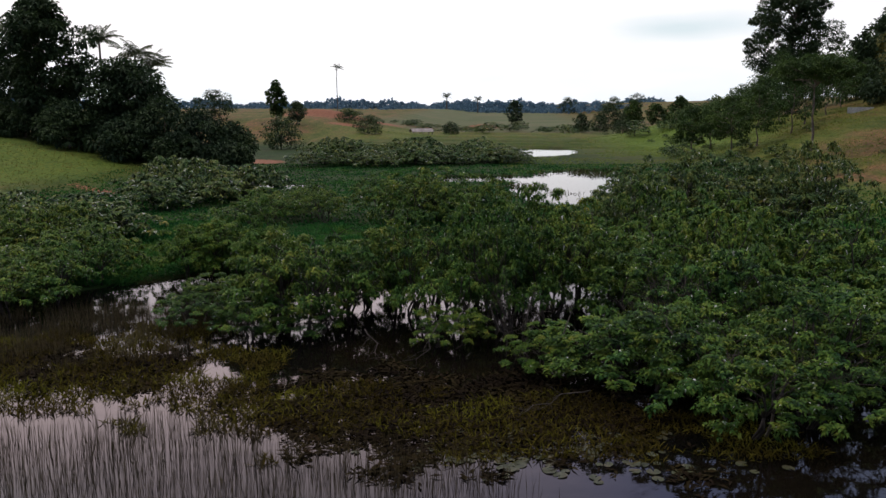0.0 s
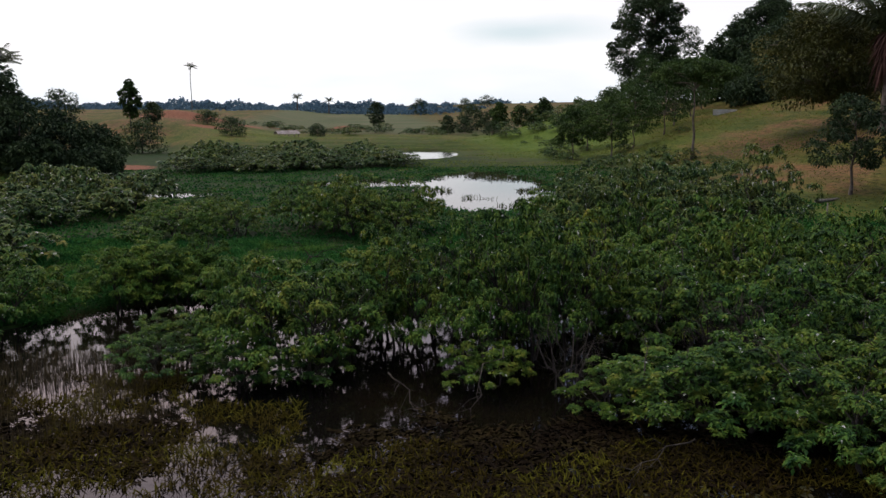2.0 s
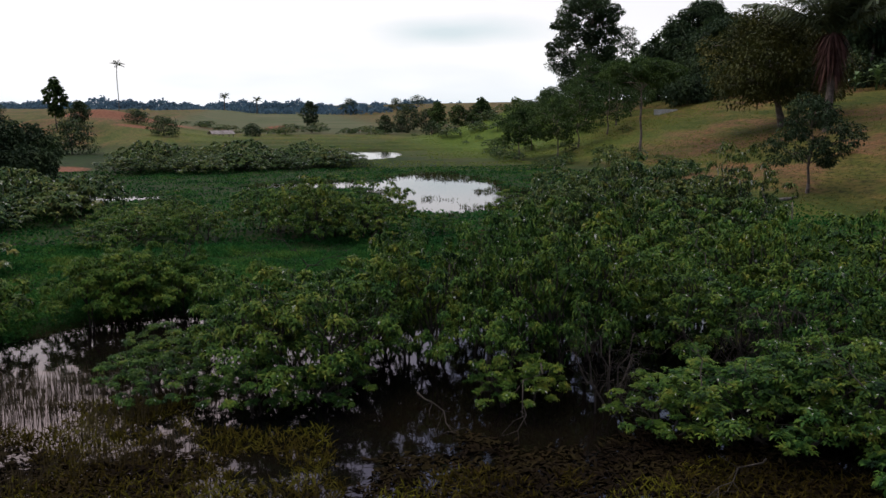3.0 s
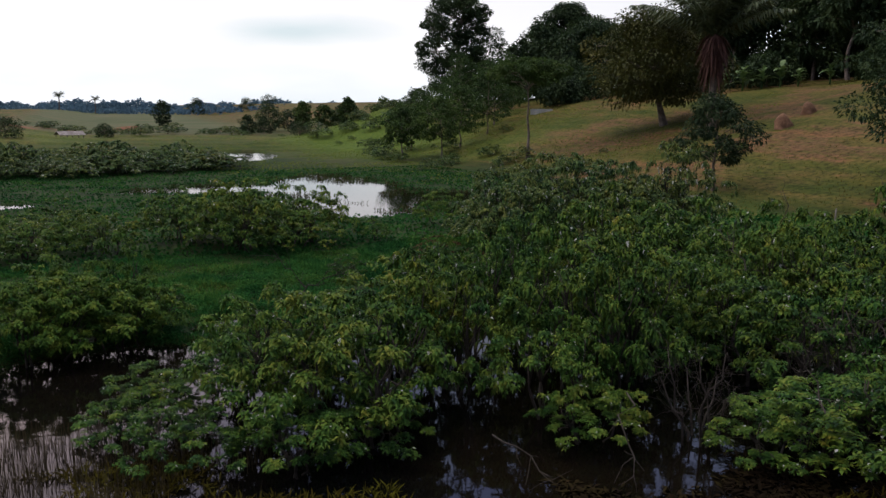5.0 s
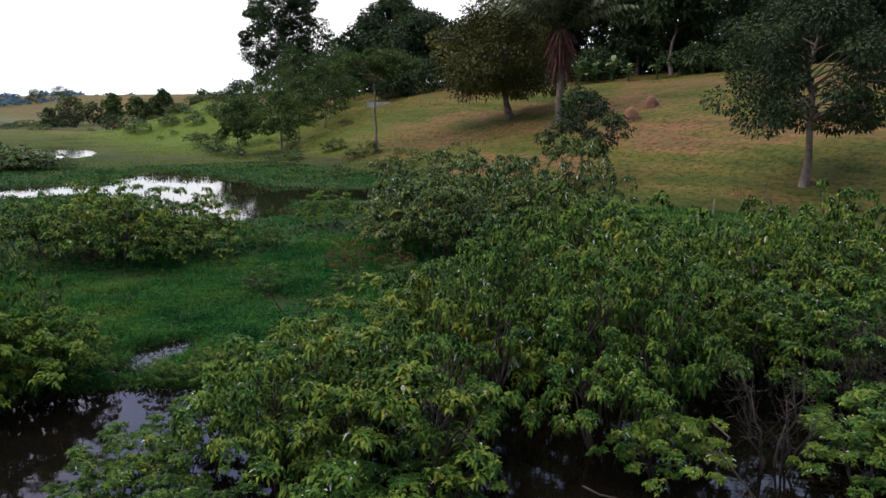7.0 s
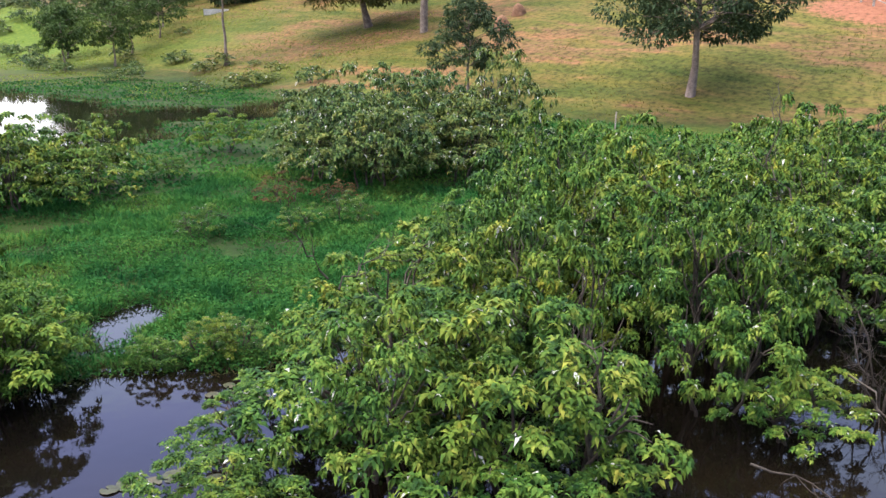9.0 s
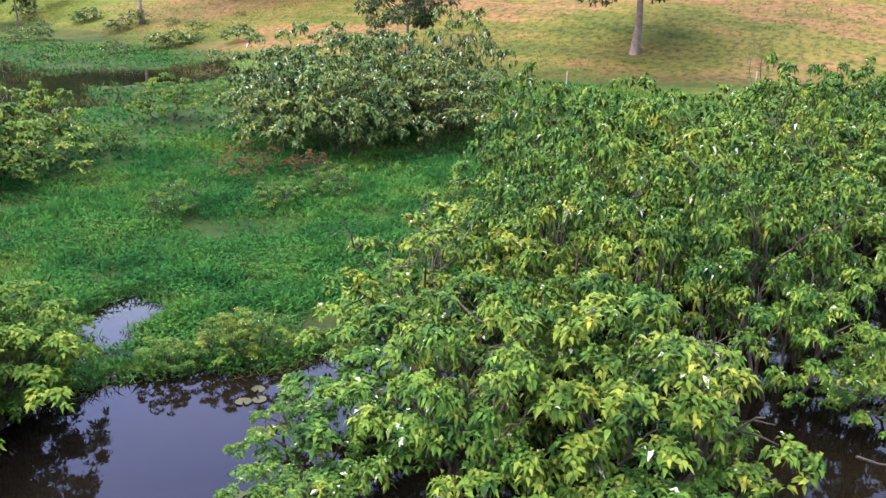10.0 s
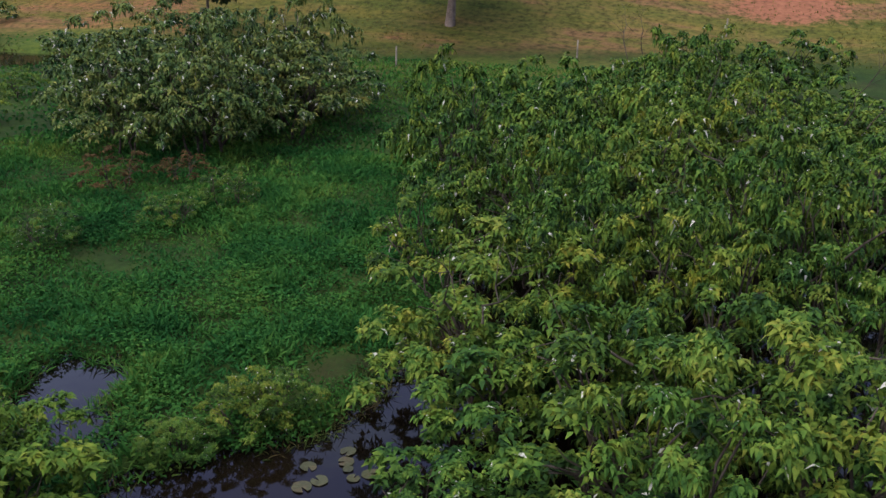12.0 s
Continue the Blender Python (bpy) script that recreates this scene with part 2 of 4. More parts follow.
def wave(x, y, size, seed=0.0):
    """Soft irregular swells between about -1 and 1."""
    total = 0.0
    for k, (zoom, share) in enumerate(((2.2, 1.25), (0.9, 0.6))):
        u = np.asarray(x, float) / (size * zoom) + 7.3 * seed + 31.7 * k
        v = np.asarray(y, float) / (size * zoom) + 3.9 * seed + 17.1 * k
        i, j = np.floor(u).astype(int), np.floor(v).astype(int)
        a, b = u - i, v - j
        a, b = a * a * (3 - 2 * a), b * b * (3 - 2 * b)
        low = LATTICE[i % 128, j % 128] * (1 - a) + LATTICE[(i + 1) % 128, j % 128] * a
        high = LATTICE[i % 128, (j + 1) % 128] * (1 - a) + LATTICE[(i + 1) % 128, (j + 1) % 128] * a
        total = total + share * (low * (1 - b) + high * b)
    return total


def blob(x, y, cx, cy, rx, ry, turn=0.0):
    """Below 1 inside an ellipse."""
    c, s = math.cos(radians(turn)), math.sin(radians(turn))
    dx, dy = np.asarray(x, float) - cx, np.asarray(y, float) - cy
    return np.sqrt(((dx * c + dy * s) / rx) ** 2 + ((-dx * s + dy * c) / ry) ** 2)


def wet(x, y):
    """Above 0 where there is open water, below 0 on the floating meadow."""
    edge = 0.14 * wave(x, y, 1.6) + 0.08 * wave(x, y, 0.6, 2.0)
    shore = np.interp(x, [-40, -17, -12, -9, -7, -6, -5, -4, 0, 8, 14, 26], [36, 36, 40.9, 41.4, 40.9, 40.0, 38.9, 38.3, 37.6, 40.5, 43, 43])
    near = (shore - np.asarray(y)) / 1.5
    near = np.minimum(near, (26.0 - np.asarray(x)) / 4.0)
    near = np.minimum(near, (np.asarray(x) + 42.0) / 5.0)
    pools = [blob(x, y, 14, 91, 6.3, 19.5, -10), blob(x, y, 3, 98, 8, 4), blob(x, y, 24, 82, 8, 4.5, -30), blob(x, y, 19, 158, 5, 16, -12), blob(x, y, 2, 157, 3.5, 9, -6), blob(x, y, -2, 140, 3, 2),
             blob(x, y, -5.0, 43.6, 1.4, 1.0), blob(x, y, -17, 88, 4.5, 2.2), blob(x, y, -5.9, 42.6, 0.7, 0.6), blob(x, y, -4.4, 44.3, 0.8, 0.4), blob(x, y, 31, 80, 5, 5, -30)]
    w = near
    for b in pools:
        w = np.maximum(w, (1 - b) * 2)
    return w + edge


FOOT_Y = [-60, 0, 30, 52, 78, 111, 150, 200, 260, 400]
FOOT_X = [50, 46, 42, 36, 30, 36, 37, 42, 60, 120]
LEFT_Y = [-60, 20, 60, 80, 104, 118, 160, 230, 400]
LEFT_X = [-46, -46, -40, -35, -31, -27, -33, -40, -10]


def height(x, y):
    x, y = np.asarray(x, float), np.asarray(y, float)
    marsh = 0.07 - 0.5 * smooth(-0.2, 0.2, wet(x, y)) + 0.03 * wave(x, y, 1.3)
    d = x - np.interp(y, FOOT_Y, FOOT_X)
    hill = 0.38 * (np.sqrt(np.maximum(d, 0) ** 2 + 256) - 16) * (1 - 0.4 * smooth(140, 260, y))
    hill = 15 * np.tanh(hill / 15)
    d = np.interp(y, LEFT_Y, LEFT_X) - x
    bank = 0.19 * (np.sqrt(np.maximum(d, 0) ** 2 + 9) - 3)
    bank = 6.5 * np.tanh(bank / 6.5)
    far = smooth(165, 260, y) * (1.1 + 0.5 * wave(x, y, 40)) + smooth(260, 420, y) * 0.5 * (1 + 0.6 * wave(x, y, 90, 3))
    far = far + 4.5 * smooth(170, 250, y) * smooth(0, -45, x - 0.06 * (y - 200))
    mound = 6.2 * np.exp(-blob(x, y, 64, 210, 20, 26, -12) ** 2 * 1.2) * (1 + 0.12 * wave(x, y, 5, 3))
    hill = np.maximum(hill, mound + 0.5 * hill)
    far = far + 2.0 * np.exp(-blob(x, y, -35, 262, 12, 7) ** 2) + 1.4 * np.exp(-blob(x, y, 14, 298, 9, 8) ** 2)
    row = y + 0.12 * x + 3 * wave(x, y, 18, 4)
    dike = sum(np.exp(-((row - k) / 1.6) ** 2) for k in (178, 190, 204, 221, 242))
    far = far + 0.45 * dike * smooth(-26, -16, x) * (1 - smooth(38, 50, x))
    rough = (np.maximum(hill, bank) > 0.05) * (0.12 * wave(x, y, 2.5) + 0.25 * wave(x, y, 9))
    land = np.maximum(np.maximum(hill, bank), far)
    return np.where(land > 0.08, np.maximum(land + rough, 0.06), marsh)


def spaced(knots):
    """Coordinates from (start, step) knots."""
    out = []
    for (a, step), (b, _) in zip(knots, knots[1:]):
        out += list(np.arange(a, b, step))
    return np.array(out + [knots[-1][0]])


def mesh_object(name, verts, faces, mat, parent=None, smooth_shade=False):
    me = bpy.data.meshes.new(name)
    me.from_pydata([tuple(v) for v in verts], [], [tuple(f) for f in faces])
    if smooth_shade:
        me.polygons.foreach_set("use_smooth", [True] * len(me.polygons))
    me.materials.append(mat)
    ob = new(name, me)
    ob.parent = parent
    return ob


def quads_mesh(name, v, k, mats):
    """A mesh from an array of faces of k corners each, none shared."""
    me = bpy.data.meshes.new(name)
    n = len(v) // k
    me.vertices.add(len(v))
    me.vertices.foreach_set("co", np.asarray(v, np.float32).ravel())
    me.loops.add(len(v))
    me.loops.foreach_set("vertex_index", np.arange(len(v), dtype=np.int32))
    me.polygons.add(n)
    me.polygons.foreach_set("loop_start", np.arange(0, len(v), k, dtype=np.int32))
    me.update(calc_edges=True)
    me.materials.append(mats)
    return me


# the ground: one sheet to the horizon
gx = spaced([(-3000, 500), (-500, 60), (-150, 6), (-60, 1.2), (-25, 0.5), (30, 1.2), (110, 6), (200, 40), (500, 400), (3000, 1)])
gy = spaced([(-1500, 300), (-200, 20), (-40, 2.5), (10, 1.0), (34, 0.5), (62, 1.0), (170, 1.5), (250, 3), (300, 10), (600, 100), (1500, 500), (4500, 1)])
GX, GY = np.meshgrid(gx, gy)
GZ = height(GX, GY)
nx, ny = len(gx), len(gy)
verts = np.stack([GX.ravel(), GY.ravel(), GZ.ravel()], 1)
i = np.arange(nx * ny).reshape(ny, nx)
faces = np.stack([i[:-1, :-1].ravel(), i[:-1, 1:].ravel(), i[1:, 1:].ravel(), i[1:, :-1].ravel()], 1)


def bare_earth(x, y):
    """Where the red soil shows."""
    m = np.zeros_like(x)
    for cx, cy, rx, ry, turn in ((-36, 274, 15, 8, 0), (-35, 260, 15, 12, 0), (-20, 262, 9, 7, 0), (-25, 232, 6, 5, 0), (13, 290, 6, 7, 0), (-8, 276, 9, 3, 0), (42, 298, 8, 4, 0), (-27, 128, 4, 6, 20), (100, 62, 20, 5, -20), (72, 38, 20, 3.0, 42), (110, 48, 16, 8, -20), (97, 56, 10, 9, 45), (74, 47, 5, 8, 0), (60, 29, 4, 5, 30), (-34, 84, 6, 0.9, -48)):
        m = np.maximum(m, np.clip(1.25 - blob(x, y, cx, cy, rx, ry, turn), 0, 1))
    return m


def far_field(x, y):
    """Dry grey-brown fields of the plain."""
    return smooth(232, 262, y - 0.2 * x + 10 * wave(x, y, 30)) * smooth(-30, -14, x - 0.02 * (y - 240)) * (1 - smooth(36, 62, x - 0.1 * (y - 250)))


def lush(x, y):
    """Fresh green grass low on the far slope and on the near bank's lawn."""
    a = np.clip(1.4 - blob(x, y, 50, 185, 24, 60, -8), 0, 1)
    b = np.clip(1.4 - blob(x, y, -50, 98, 18, 24), 0, 0.85)
    c = np.maximum(np.clip(1.2 - blob(x, y, 35, 70, 6, 20, 0), 0, 0.7), np.clip(1.2 - blob(x, y, 39, 46, 5, 12, 20), 0, 0.6))
    d = 0.5 * smooth(160, 176, y) * (1 - smooth(238, 262, y)) * smooth(-34, -22, x) * (1 - smooth(40, 52, x))
    return np.maximum(np.maximum(a, b), np.maximum(c, d))


def ground_colour(t, geo, col):
    """Pasture on the slopes, marsh green on the flats, brown fields far away, bare red earth in patches."""
    sep = t.nodes.new("ShaderNodeSeparateXYZ")
    t.links.new(geo.outputs["Position"], sep.inputs[0])
    rise = ramp(t, [(0.0, (0, 0, 0)), (1.0, (1, 1, 1))], sep.outputs["Z"])
    along = t.nodes.new("ShaderNodeMapping")
    along.inputs["Rotation"].default_value, along.inputs["Scale"].default_value = (0, 0, radians(-12)), (1.0, 0.35, 1.0)
    t.links.new(geo.outputs["Position"], along.inputs["Vector"])
    patch = node(t, "ShaderNodeTexNoise", Scale=0.14, Detail=6.0, Roughness=0.7)
    t.links.new(along.outputs[0], patch.inputs["Vector"])
    pasture = ramp(t, [(0.3, (0.034, 0.054, 0.008)), (0.44, (0.078, 0.079, 0.017)), (0.51, (0.108, 0.088, 0.025)), (0.57, (0.15, 0.08, 0.042)), (0.63, (0.095, 0.08, 0.023)), (0.75, (0.1, 0.082, 0.021))], patch.outputs["Fac"])
    tuft = node(t, "ShaderNodeTexNoise", Scale=1.9, Detail=5.0, Roughness=0.72)
    t.links.new(geo.outputs["Position"], tuft.inputs["Vector"])
    pasture = mix(t, 1.0, pasture, ramp(t, [(0.34, (0.3, 0.36, 0.28)), (0.5, (0.95, 0.97, 0.95)), (0.66, (1.35, 1.32, 1.26))], tuft.outputs["Fac"]), "MULTIPLY")
    across = t.nodes.new("ShaderNodeMapping")
    across.inputs["Scale"].default_value = (0.3, 1.0, 1.0)
    t.links.new(geo.outputs["Position"], across.inputs["Vector"])
    strips = node(t, "ShaderNodeTexNoise", Scale=0.06, Detail=6.0, Roughness=0.7)
    t.links.new(across.outputs[0], strips.inputs["Vector"])
    band = t.nodes.new("ShaderNodeMapping")
    band.inputs["Rotation"].default_value, band.inputs["Scale"].default_value = (0, 0, radians(-12)), (0.9, 0.12, 1.0)
    t.links.new(geo.outputs["Position"], band.inputs["Vector"])
    track = node(t, "ShaderNodeTexNoise", Scale=0.55, Detail=5.0, Roughness=0.65)
    t.links.new(band.outputs[0], track.inputs["Vector"])
    pasture = mix(t, 1.0, pasture, ramp(t, [(0.36, (0.72, 0.84, 0.66)), (0.5, (1, 1, 1)), (0.64, (1.2, 1.08, 1.0))], track.outputs["Fac"]), "MULTIPLY")
    for name, tones, source in (("lush", ((0.045, 0.085, 0.012), (0.075, 0.12, 0.016), (0.12, 0.155, 0.022)), tuft), ("field", ((0.055, 0.08, 0.03), (0.09, 0.102, 0.044), (0.125, 0.108, 0.056)), strips)):
        zone = t.nodes.new("ShaderNodeAttribute")
        zone.attribute_name = name
        if name == "lush":
            higher = t.nodes.new("ShaderNodeMath")
            higher.operation = "MAXIMUM"
            t.links.new(rise, higher.inputs[0])
            t.links.new(zone.outputs["Fac"], higher.inputs[1])
            rise = higher.outputs[0]
        pasture = mix(t, zone.outputs["Fac"], pasture, ramp(t, [(0.38, tones[0]), (0.5, tones[1]), (0.62, tones[2])], source.outputs["Fac"]))
    flat = mix(t, rise, col, pasture)
    bare = t.nodes.new("ShaderNodeAttribute")
    bare.attribute_name = "bare"
    ragged = t.nodes.new("ShaderNodeMath")
    ragged.operation = "MULTIPLY_ADD"
    ragged.inputs[1].default_value, ragged.inputs[2].default_value = 3.4, -0.8
    t.links.new(tuft.outputs["Fac"], ragged.inputs[0])
    reach = t.nodes.new("ShaderNodeMath")
    reach.operation = "MULTIPLY"
    t.links.new(bare.outputs["Fac"], reach.inputs[0])
    t.links.new(ragged.outputs[0], reach.inputs[1])
    red = ramp(t, [(0.3, (0.13, 0.052, 0.03)), (0.6, (0.25, 0.105, 0.062))], tuft.outputs["Fac"])
    return mix(t, ramp(t, [(0.2, (0, 0, 0)), (0.45, (0.95, 0.95, 0.95))], reach.outputs[0]), flat, red)


GROUND = material("ground", [(0.005, 0.014, 0.004), (0.012, 0.034, 0.006), (0.024, 0.052, 0.009)], 0.4, 0.9, 0.5, 5, 0.1, False, 0, ground_colour)
ground = mesh_object("ground", verts, faces, GROUND, smooth_shade=True)
for name, zone in (("bare", bare_earth), ("lush", lush), ("field", far_field)):
    ground.data.attributes.new(name, "FLOAT", "POINT").data.foreach_set("value", (zone(GX, GY) + 0 * GX).ravel().astype(np.float32))
tagged(ground, "marshy valley floor with grassy pasture slopes and bare red soil", "ground", kind="structure")
water = mesh_object("water", [(-300, -300, 0), (300, -300, 0), (300, 300, 0), (-300, 300, 0)], [(0, 1, 2, 3)], WATER)
tagged(water, "dark brown still swamp water reflecting the pale sky", "water", kind="structure")


# ---- makers of plants ----
def tube(points, radii, sides=6):
    """A tapered tube through points: vertices and faces."""
    vs, fs = [], []
    pts = [Vector(q) for q in points]
    for j, q in enumerate(pts):
        d = (pts[min(j + 1, len(pts) - 1)] - pts[max(j - 1, 0)]).normalized()
        a = d.orthogonal().normalized()
        b = d.cross(a)
        for s in range(sides):
            u = 2 * math.pi * s / sides
            vs.append(q + (a * math.cos(u) + b * math.sin(u)) * radii[j])
    for j in range(len(pts) - 1):
        for s in range(sides):
            u = (s + 1) % sides
            fs.append((j * sides + s, j * sides + u, (j + 1) * sides + u, (j + 1) * sides + s))
    fs.append(tuple(range((len(pts) - 1) * sides, len(pts) * sides)))
    return vs, fs


def join(pieces):
    vs, fs = [], []
    for v, f in pieces:
        n = len(vs)
        vs += list(v)
        fs += [tuple(q + n for q in face) for face in f]
    return vs, fs


def bent(rng, a, b, sag=0.0, wobble=0.1, n=5):
    """Points of a bent branch from a to b."""
    a, b = Vector(a), Vector(b)
    w = (b - a).length * wobble
    pts = []
    for j in range(n):
        u = j / (n - 1)
        q = a.lerp(b, u)
        q.z -= sag * 4 * u * (1 - u)
        if 0 < j < n - 1:
            q += Vector(rng.uniform(-w, w, 3))
        pts.append(q)
    return pts


def unit(v):
    return v / np.maximum(np.linalg.norm(v, axis=-1, keepdims=True), 1e-6)


def leaves(rng, base, way, length, width, droop=0.0):
    """One leaf at each base along each way."""
    n = len(base)
    way = unit(way)
    side = unit(np.cross(way, np.array([0, 0, 1.0]) + rng.normal(0, 0.35, (n, 3))))
    up = np.cross(side, way)
    length, width = np.reshape(length, (-1, 1)) * np.ones((n, 1)), np.reshape(width, (-1, 1)) * np.ones((n, 1))
    tip = base + way * length - np.array([0, 0, 1.0]) * length * droop
    mid = base + way * length * 0.45 + up * width * 0.18
    left, right = mid + side * width * 0.5 + up * width * 0.15, mid - side * width * 0.5 + up * width * 0.15
    v = np.stack([base, left, tip, right], 1)
    return v.reshape(-1, 3)


def sprigs(rng, at, axis, count, length, droop):
    """Rosettes of drooping leaves at the ends of twigs."""
    n = len(at)
    base = np.repeat(at, count, 0) + rng.normal(0, 0.035, (n * count, 3))
    axis = np.repeat(unit(axis + np.array([0, 0, 0.7])), count, 0)
    out = rng.normal(0, 1, (n * count, 3))
    out = unit(out - axis * np.sum(out * axis, 1, keepdims=True))
    way = unit(out + axis * rng.uniform(-0.55, 0.75, (n * count, 1)))
    way[:, 2] -= rng.uniform(0.0, 0.35, n * count)
    ln = length * rng.uniform(0.7, 1.25, n * count)
    return leaves(rng, base, way, ln, ln * rng.uniform(0.36, 0.5, n * count), droop)


def dome_points(rng, n, r, h, low, lumps=0.34):
    """Points on a lumpy dome of radius r and height h, and their outward ways."""
    z = rng.uniform(0.0, 1.0, n) ** 0.8
    a = rng.uniform(0, 2 * math.pi, n)
    c = np.sqrt(1 - z * z)
    d = np.stack([c * np.cos(a), c * np.sin(a), z], 1)
    f = 1 + lumps * np.sin(3 * a + 5 * z + rng.uniform(0, 6)) * np.sin(4 * z + 2 * a + rng.uniform(0, 6)) + rng.normal(0, 0.05, n)
    f *= np.where(rng.uniform(0, 1, n) < 0.3, rng.uniform(0.6, 0.9, n), 1)
    p = d * f[:, None] * np.array([r, r, h - low]) + np.array([0, 0, low])
    return p, unit(d * np.array([1 / r, 1 / r, 1 / h]) + np.array([0, 0, 0.25]))


def shrub_meshes(seed, clumps, tufts, per, length, stems):
    """A shrub's crown of leafy clumps with gaps between them, and its stems."""
    rng = np.random.default_rng(seed)
    r, h = 1.9, 3.6
    c, ax = dome_points(rng, clumps * 5, r, h, 0.85)
    keep = [0]
    while len(keep) < clumps:
        d = np.min(np.linalg.norm(c[:, None] - c[keep][None], axis=2), axis=1)
        keep.append(int(np.argmax(d * rng.uniform(0.6, 1, len(d)))))
    c, ax = c[keep], ax[keep]
    c[:, 2] = 0.85 + (c[:, 2] - 0.85) * (h - 0.95) / (c[:, 2].max() - 0.85)
    size = rng.uniform(0.22, 0.42, clumps) * math.sqrt(48 / clumps)
    d = unit(rng.normal(0, 1, (clumps, tufts, 3)) + ax[:, None] * 0.8 + np.array([0, 0, 1.0]))
    at = c[:, None] + d * size[:, None, None] * rng.uniform(0.65, 1.05, (clumps, tufts, 1)) * np.array([1.15, 1.15, 0.9])
    crown = quads_mesh("crown", sprigs(rng, at.reshape(-1, 3), d.reshape(-1, 3), per, length, 0.35), 4, LEAF)
    made = []
    for _ in range(stems):
        a = rng.uniform(0, 6.28)
        foot = Vector((0.4 * math.cos(a), 0.4 * math.sin(a), -0.5))
        fork = Vector((0.8 * math.cos(a), 0.8 * math.sin(a), 1.0))
        pieces = [tube(bent(rng, foot, fork, 0, 0.08, 4), np.linspace(0.06, 0.04, 4), 6)]
        for _ in range(4):
            b = a + rng.uniform(-1.0, 1.0)
            q = rng.uniform(0.45, 0.97)
            top = Vector((r * q * math.cos(b), r * q * math.sin(b), 1.0 + (h - 1.1) * math.sqrt(1 - q * q) * rng.uniform(0.8, 1.0)))
            pieces.append(tube(bent(rng, fork, top, -0.2, 0.08), np.linspace(0.035, 0.01, 5), 4))
        made.append(join(pieces))
    return crown, made


SHRUBS = {}
for kind, clumps, tufts, per, length, stems, seeds in (("near", 36, 18, 12, 0.152, 5, (11, 12, 13, 14, 15, 16)), ("bright", 32, 15, 12, 0.17, 3, (41, 42, 43)), ("dead", 24, 8, 7, 0.22, 4, (51,)), ("mid", 34, 10, 10, 0.205, 3, (21, 22, 23, 24, 25)), ("grey", 34, 12, 10, 0.185, 3, (61, 62, 63)),
                                                              ("far", 22, 7, 6, 0.46, 1, (31, 32, 33))):
    SHRUBS[kind] = []
    for seed in seeds:
        crown, made = shrub_meshes(seed, clumps, tufts, per, length, stems)
        if kind == "bright":
            crown.materials[0] = BRIGHT_LEAF
        if kind in ("grey", "far"):
            crown.materials[0] = GREY_LEAF
        if kind == "dead":
            crown.materials[0] = DEAD_LEAF
        thing = new("marsh_shrub")
        part = new("crown", crown)
        part.parent = thing
        for piece in made:
            mesh_object("stem", *piece, STEM, thing, True)
        SHRUBS[kind].append(thing)
USED = set()


def plant_shrub(kind, x, y, rng, wide, tall, label, group, name="marsh_shrub"):
    i = int(rng.integers(len(SHRUBS[kind])))
    m = pose(x, y, 0.0 if wet(x, y) > 0 else max(0.0, float(height(x, y))), 0, 0, rng.uniform(0, 360)) @ Matrix.Diagonal((wide, wide, tall, 1))
    if (kind, i) in USED:
        ob = SHRUBS[kind][i].copy()
        scene.collection.objects.link(ob)
        for c in SHRUBS[kind][i].children:
            q = c.copy()
            q.parent = ob
            scene.collection.objects.link(q)
    else:
        ob = SHRUBS[kind][i]
        USED.add((kind, i))
    ob.matrix_basis, ob.name = m, name
    return tagged(ob, label, "shrub", group)


def inside(x, y, poly):
    hit = False
    for (ax, ay), (bx, by) in zip(poly, poly[1:] + poly[:1]):
        if (ay > y) != (by > y) and x < (bx - ax) * (y - ay) / (by - ay) + ax:
            hit = not hit
    return hit


def colony(kind, poly, step, tall, label, group, seed, wide=1.0):
    """Shrubs on a jittered grid inside an outline; tall: a number or a function of the place."""
    rng = np.random.default_rng(seed)
    xs, ys = [q[0] for q in poly], [q[1] for q in poly]
    row = 0
    y = min(ys)
    while y <= max(ys):
        x = min(xs) + (row % 2) * step / 2
        while x <= max(xs):
            px, py = x + rng.uniform(-0.3, 0.3) * step, y + rng.uniform(-0.3, 0.3) * step
            if inside(px, py, poly) and not channel(px, py):
                h = (tall(px, py) if callable(tall) else tall) * (1 + 0.16 * float(wave(px, py, 2.4, 6)))
                plant_shrub(kind, px, py, rng, wide * rng.uniform(0.78, 1.22), h / 3.6 * rng.uniform(0.72, 1.2), label, group)
            x += step
        y += step * 0.87
        row += 1


# ---- the shrub islands ----
MAIN_NEAR = [(-7, 28.8), (-3.5, 27), (1, 25.4), (4.5, 23), (8.0, 19.8), (12, 19.0), (12.4, 30), (9, 37), (3, 40.4), (-1.4, 38.5), (-4.1, 37.1), (-6.0, 35.2), (-7.8, 33.6), (-8.9, 32.0), (-8.6, 30.4)]
MAIN_REAR = [(12.7, 21), (18, 26), (24.5, 32), (20, 37.5), (13, 41.5), (8, 41), (9.3, 37.5), (12.5, 30)]
BACK = [(9.2, 51.6), (13, 48), (21, 48), (26, 53), (21, 61), (15, 60.4), (10.8, 55.8)]
dense = "dense dark green shrub with drooping leaves standing in swamp water"


def main_height(x, y):
    """Low in front, rising to a dense crest."""
    right = 2.3 + 1.9 * float(smooth(25.0, 30, y))
    left = 2.5 + 1.3 * float(smooth(27, 31, y)) - 1.2 * float(smooth(34, 40, y + 0.3 * x))
    left *= 0.5 + 0.5 * float(smooth(-9.5, -5.5, x))
    right -= 0.7 * float(smooth(11, 15, x))
    k = float(smooth(0, 3, x))
    return (1 - k) * left + k * right + 0.3 * float(wave(x, y, 3.0))


